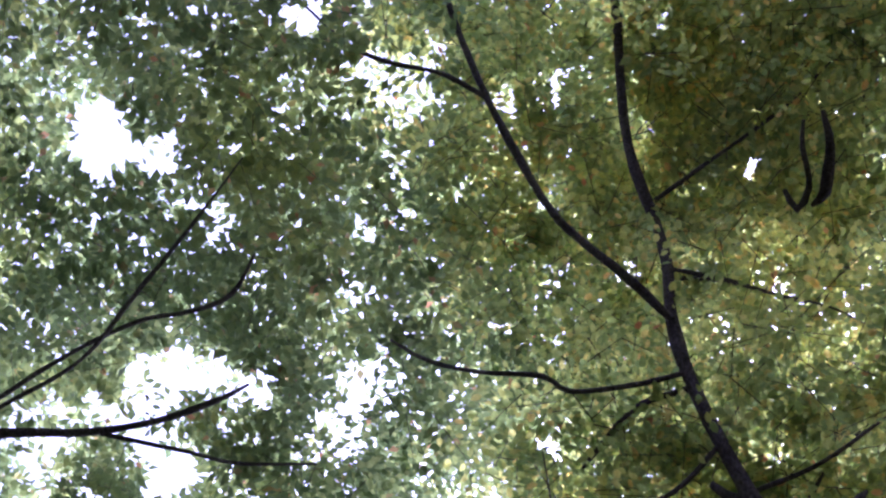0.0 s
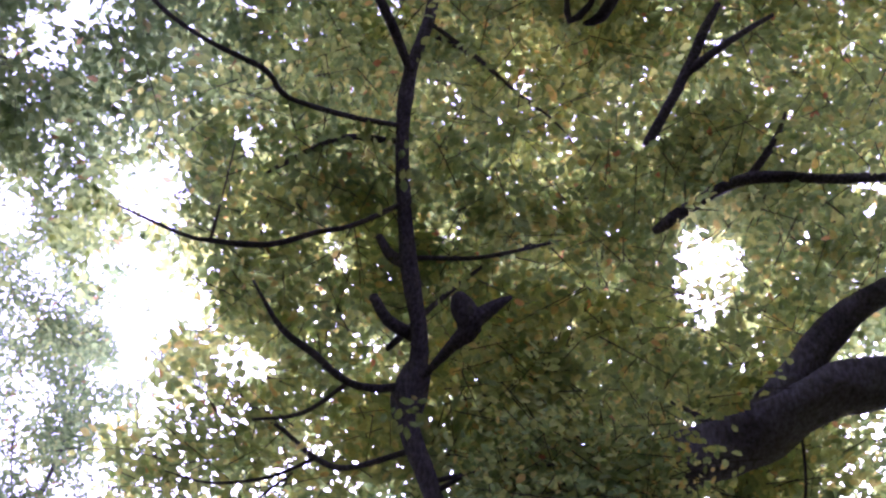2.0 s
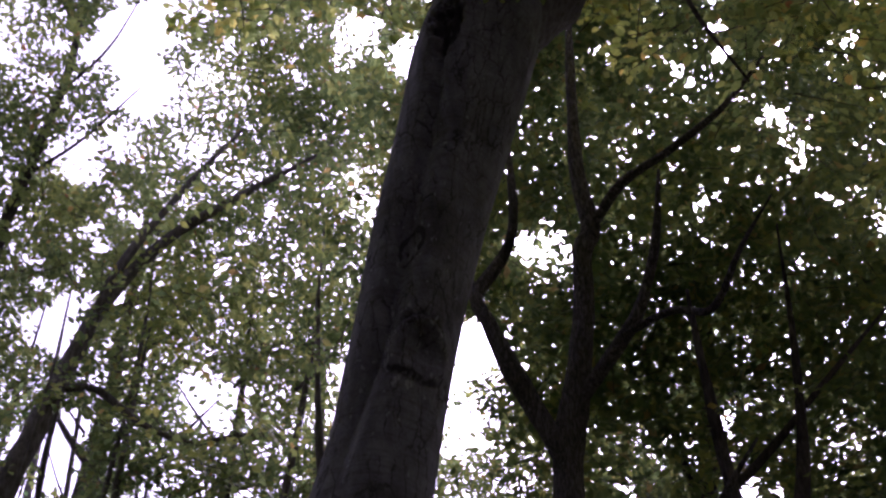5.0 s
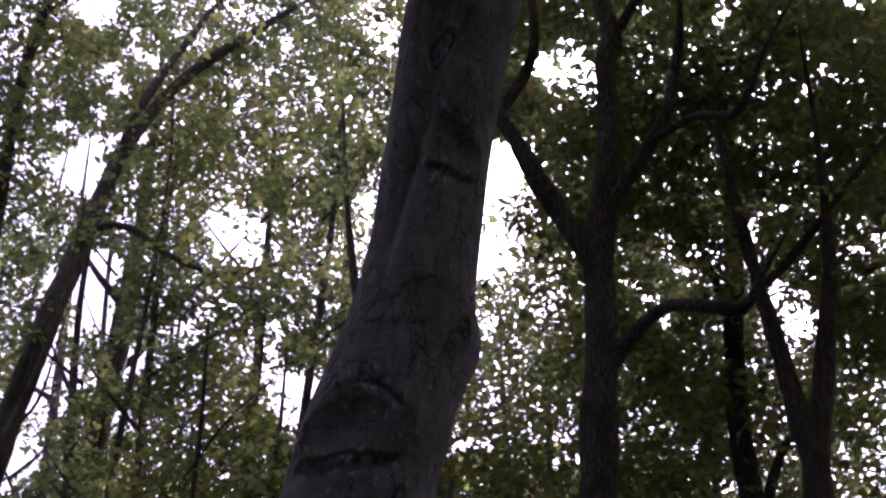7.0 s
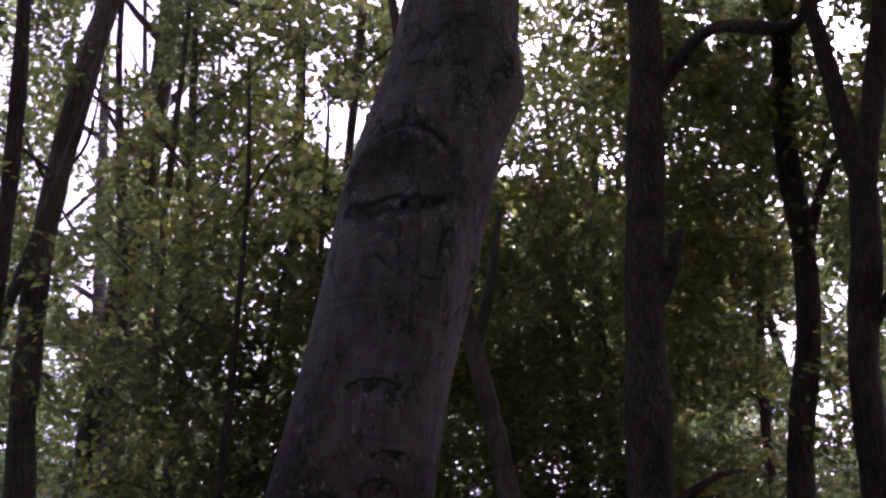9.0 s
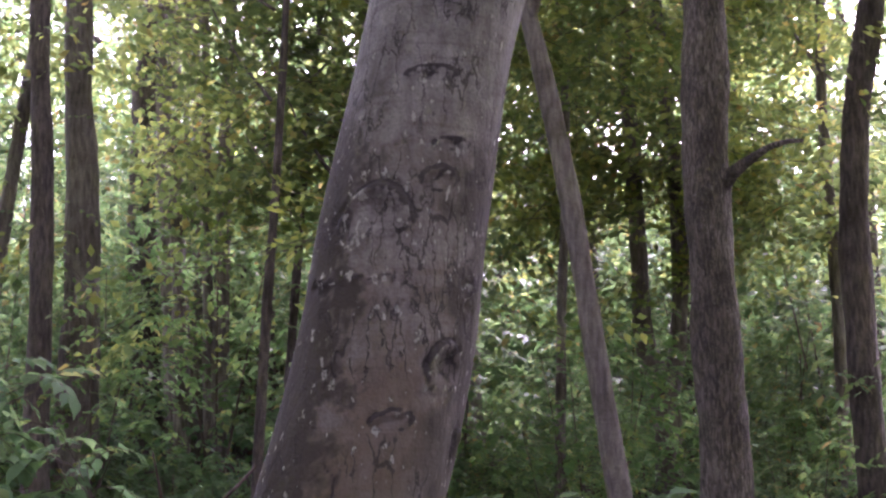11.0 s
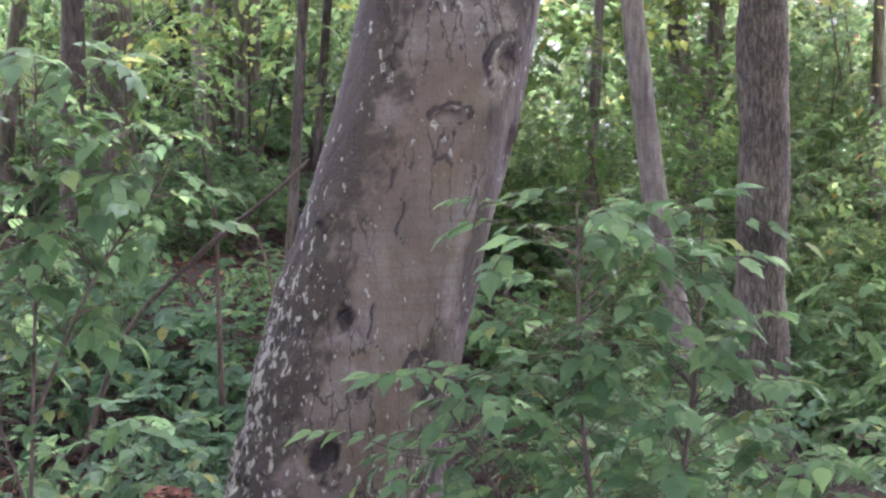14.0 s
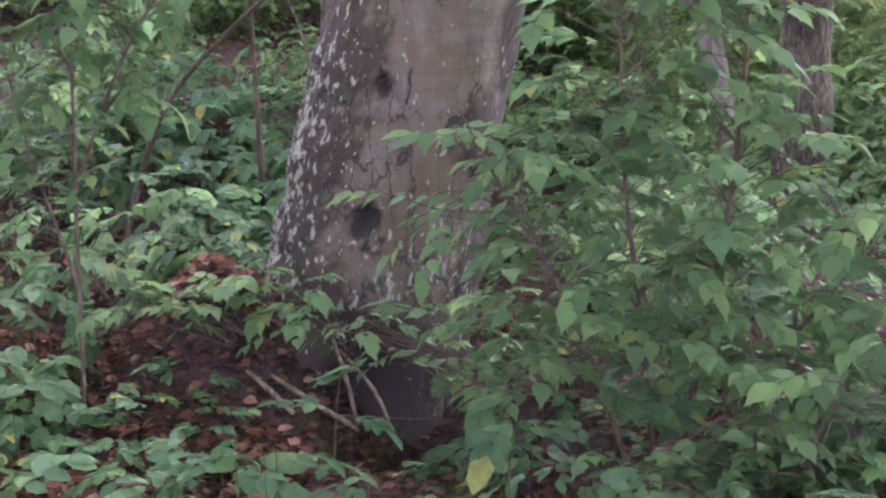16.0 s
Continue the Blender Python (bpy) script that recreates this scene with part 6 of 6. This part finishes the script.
bush("knee-high bramble on the bank beside the beech", (-1.75, 5.6),
     [[(-1.75, 5.6, 0.1, 0.008), (-1.7, 5.55, 0.5, 0.005), (-1.55, 5.5, 0.8, 0.003)], [(-1.8, 5.6, 0.1, 0.008), (-2.0, 5.5, 0.5, 0.005), (-2.2, 5.4, 0.75, 0.003)]],
     in_ellipsoids([(-1.7, 5.5, 0.62, 0.35, 0.3, 0.2, 18), (-2.15, 5.6, 0.55, 0.35, 0.35, 0.2, 16)]), 120, 0.085, 0.22)


def broad_leaf_plant(x, y, leaves):
    """A young plant with a few round leaves on bare stalks."""
    plant = thing("seedling", (x, y, gz(x, y)), "young plant with a few large round green leaves", "seedling")
    for dx, dy, dz, size, turn, tip in leaves:
        end = (x + dx, y + dy, gz(x, y) + dz)
        limb("stalk", [(x, y, gz(x, y) - 0.02, 0.004), (x + dx * 0.5, y + dy * 0.5, gz(x, y) + dz * 0.75, 0.003), (*end, 0.002)], BARK_TWIG, plant, 6, 0.04)
        v, f = [(0.0, 0.0, 0.0)], []
        for ring in range(1, 4):
            for j in range(18):
                a = 2 * math.pi * j / 18
                edge = 0.5 * (1 + 0.07 * math.cos(3 * a) + 0.02 * math.sin(7 * a) - 0.18 * math.exp(-(((a - math.pi) / 0.3) ** 2))) * ring / 3
                v.append((0.5 + edge * math.cos(a), edge * math.sin(a), 0.05 * math.sin(2 * a) * ring / 3 - 0.12 * edge * edge))
        v[0] = (0.5, 0.0, 0.0)
        for j in range(0, 18, 2):
            f.append((0, 1 + j, 2 + j, 1 + (j + 2) % 18))
        for j in range(18):
            for ring in range(2):
                o = 1 + 18 * ring
                f.append((o + j, o + 18 + j, o + 18 + (j + 1) % 18, o + (j + 1) % 18))
        m = Matrix.Translation(end) @ Matrix.Rotation(radians(turn), 4, "Z") @ Matrix.Rotation(radians(tip), 4, "Y") @ Matrix.Scale(size, 4)
        attach("leaf", raw_mesh("leaf", np.array([m @ Vector(p) for p in v]), f), LEAF_SHRUB, plant)


broad_leaf_plant(-1.05, 4.32, [(0.02, -0.05, 0.12, 0.16, -20, 12), (-0.06, -0.03, 0.09, 0.13, 190, 14), (0.03, -0.1, 0.06, 0.12, -75, 16)])

# dead sticks by the roots
for pts in ([(-1.19, 4.82, 0.24, 0.009), (-1.1, 4.77, 0.18, 0.011), (-1.01, 4.72, 0.11, 0.009)], [(-1.11, 4.86, 0.21, 0.008), (-0.93, 4.76, 0.13, 0.01), (-0.77, 4.66, 0.07, 0.009)], [(-0.88, 4.86, 0.35, 0.008), (-0.82, 4.76, 0.23, 0.009), (-0.77, 4.66, 0.09, 0.008)], [(-0.85, 4.84, 0.31, 0.006), (-0.72, 4.74, 0.19, 0.008), (-0.66, 4.66, 0.1, 0.006)]):
    v, f = tube(pts, 7, 0.05, 0.12, pts[0][0])
    tagged(attach("dead_stick", raw_mesh("dead_stick", v, f), DEAD_WOOD), "bare brown dead stick lying by the roots", "stick", "dead sticks")

# bare branches on the bank behind
for label, bark, pts in (("thin bare dark branch leaning over the bank", BARK_TWIG, [(-1.9, 6.45, 1.0, 0.014), (-1.49, 6.26, 1.42, 0.012), (-1.1, 6.13, 1.72, 0.009), (-0.95, 6.1, 1.86, 0.006)]),
                         ("pale dead stem among the seedlings", DEAD_WOOD, [(-1.22, 6.86, 1.0, 0.008), (-1.27, 6.85, 1.36, 0.007), (-1.32, 6.84, 1.5, 0.006), (-1.38, 6.83, 1.6, 0.004)]),
                         ("upright dark bare sapling stem", BARK_TWIG, [(-1.52, 6.9, 0.8, 0.016), (-1.53, 6.91, 1.3, 0.013), (-1.54, 6.91, 1.6, 0.01), (-1.6, 6.9, 1.95, 0.006)])):
    x, y = pts[0][0] - (0.3 if "leaning" in label else 0.0), pts[0][1] + 0.05
    v, f = tube([(x, y, gz(x, y) - 0.03, pts[0][3] * 1.1)] + pts, 7, 0.05, 0.1, pts[0][0])
    tagged(attach("dead_branch", raw_mesh("dead_branch", v, f), bark), label, "branch")
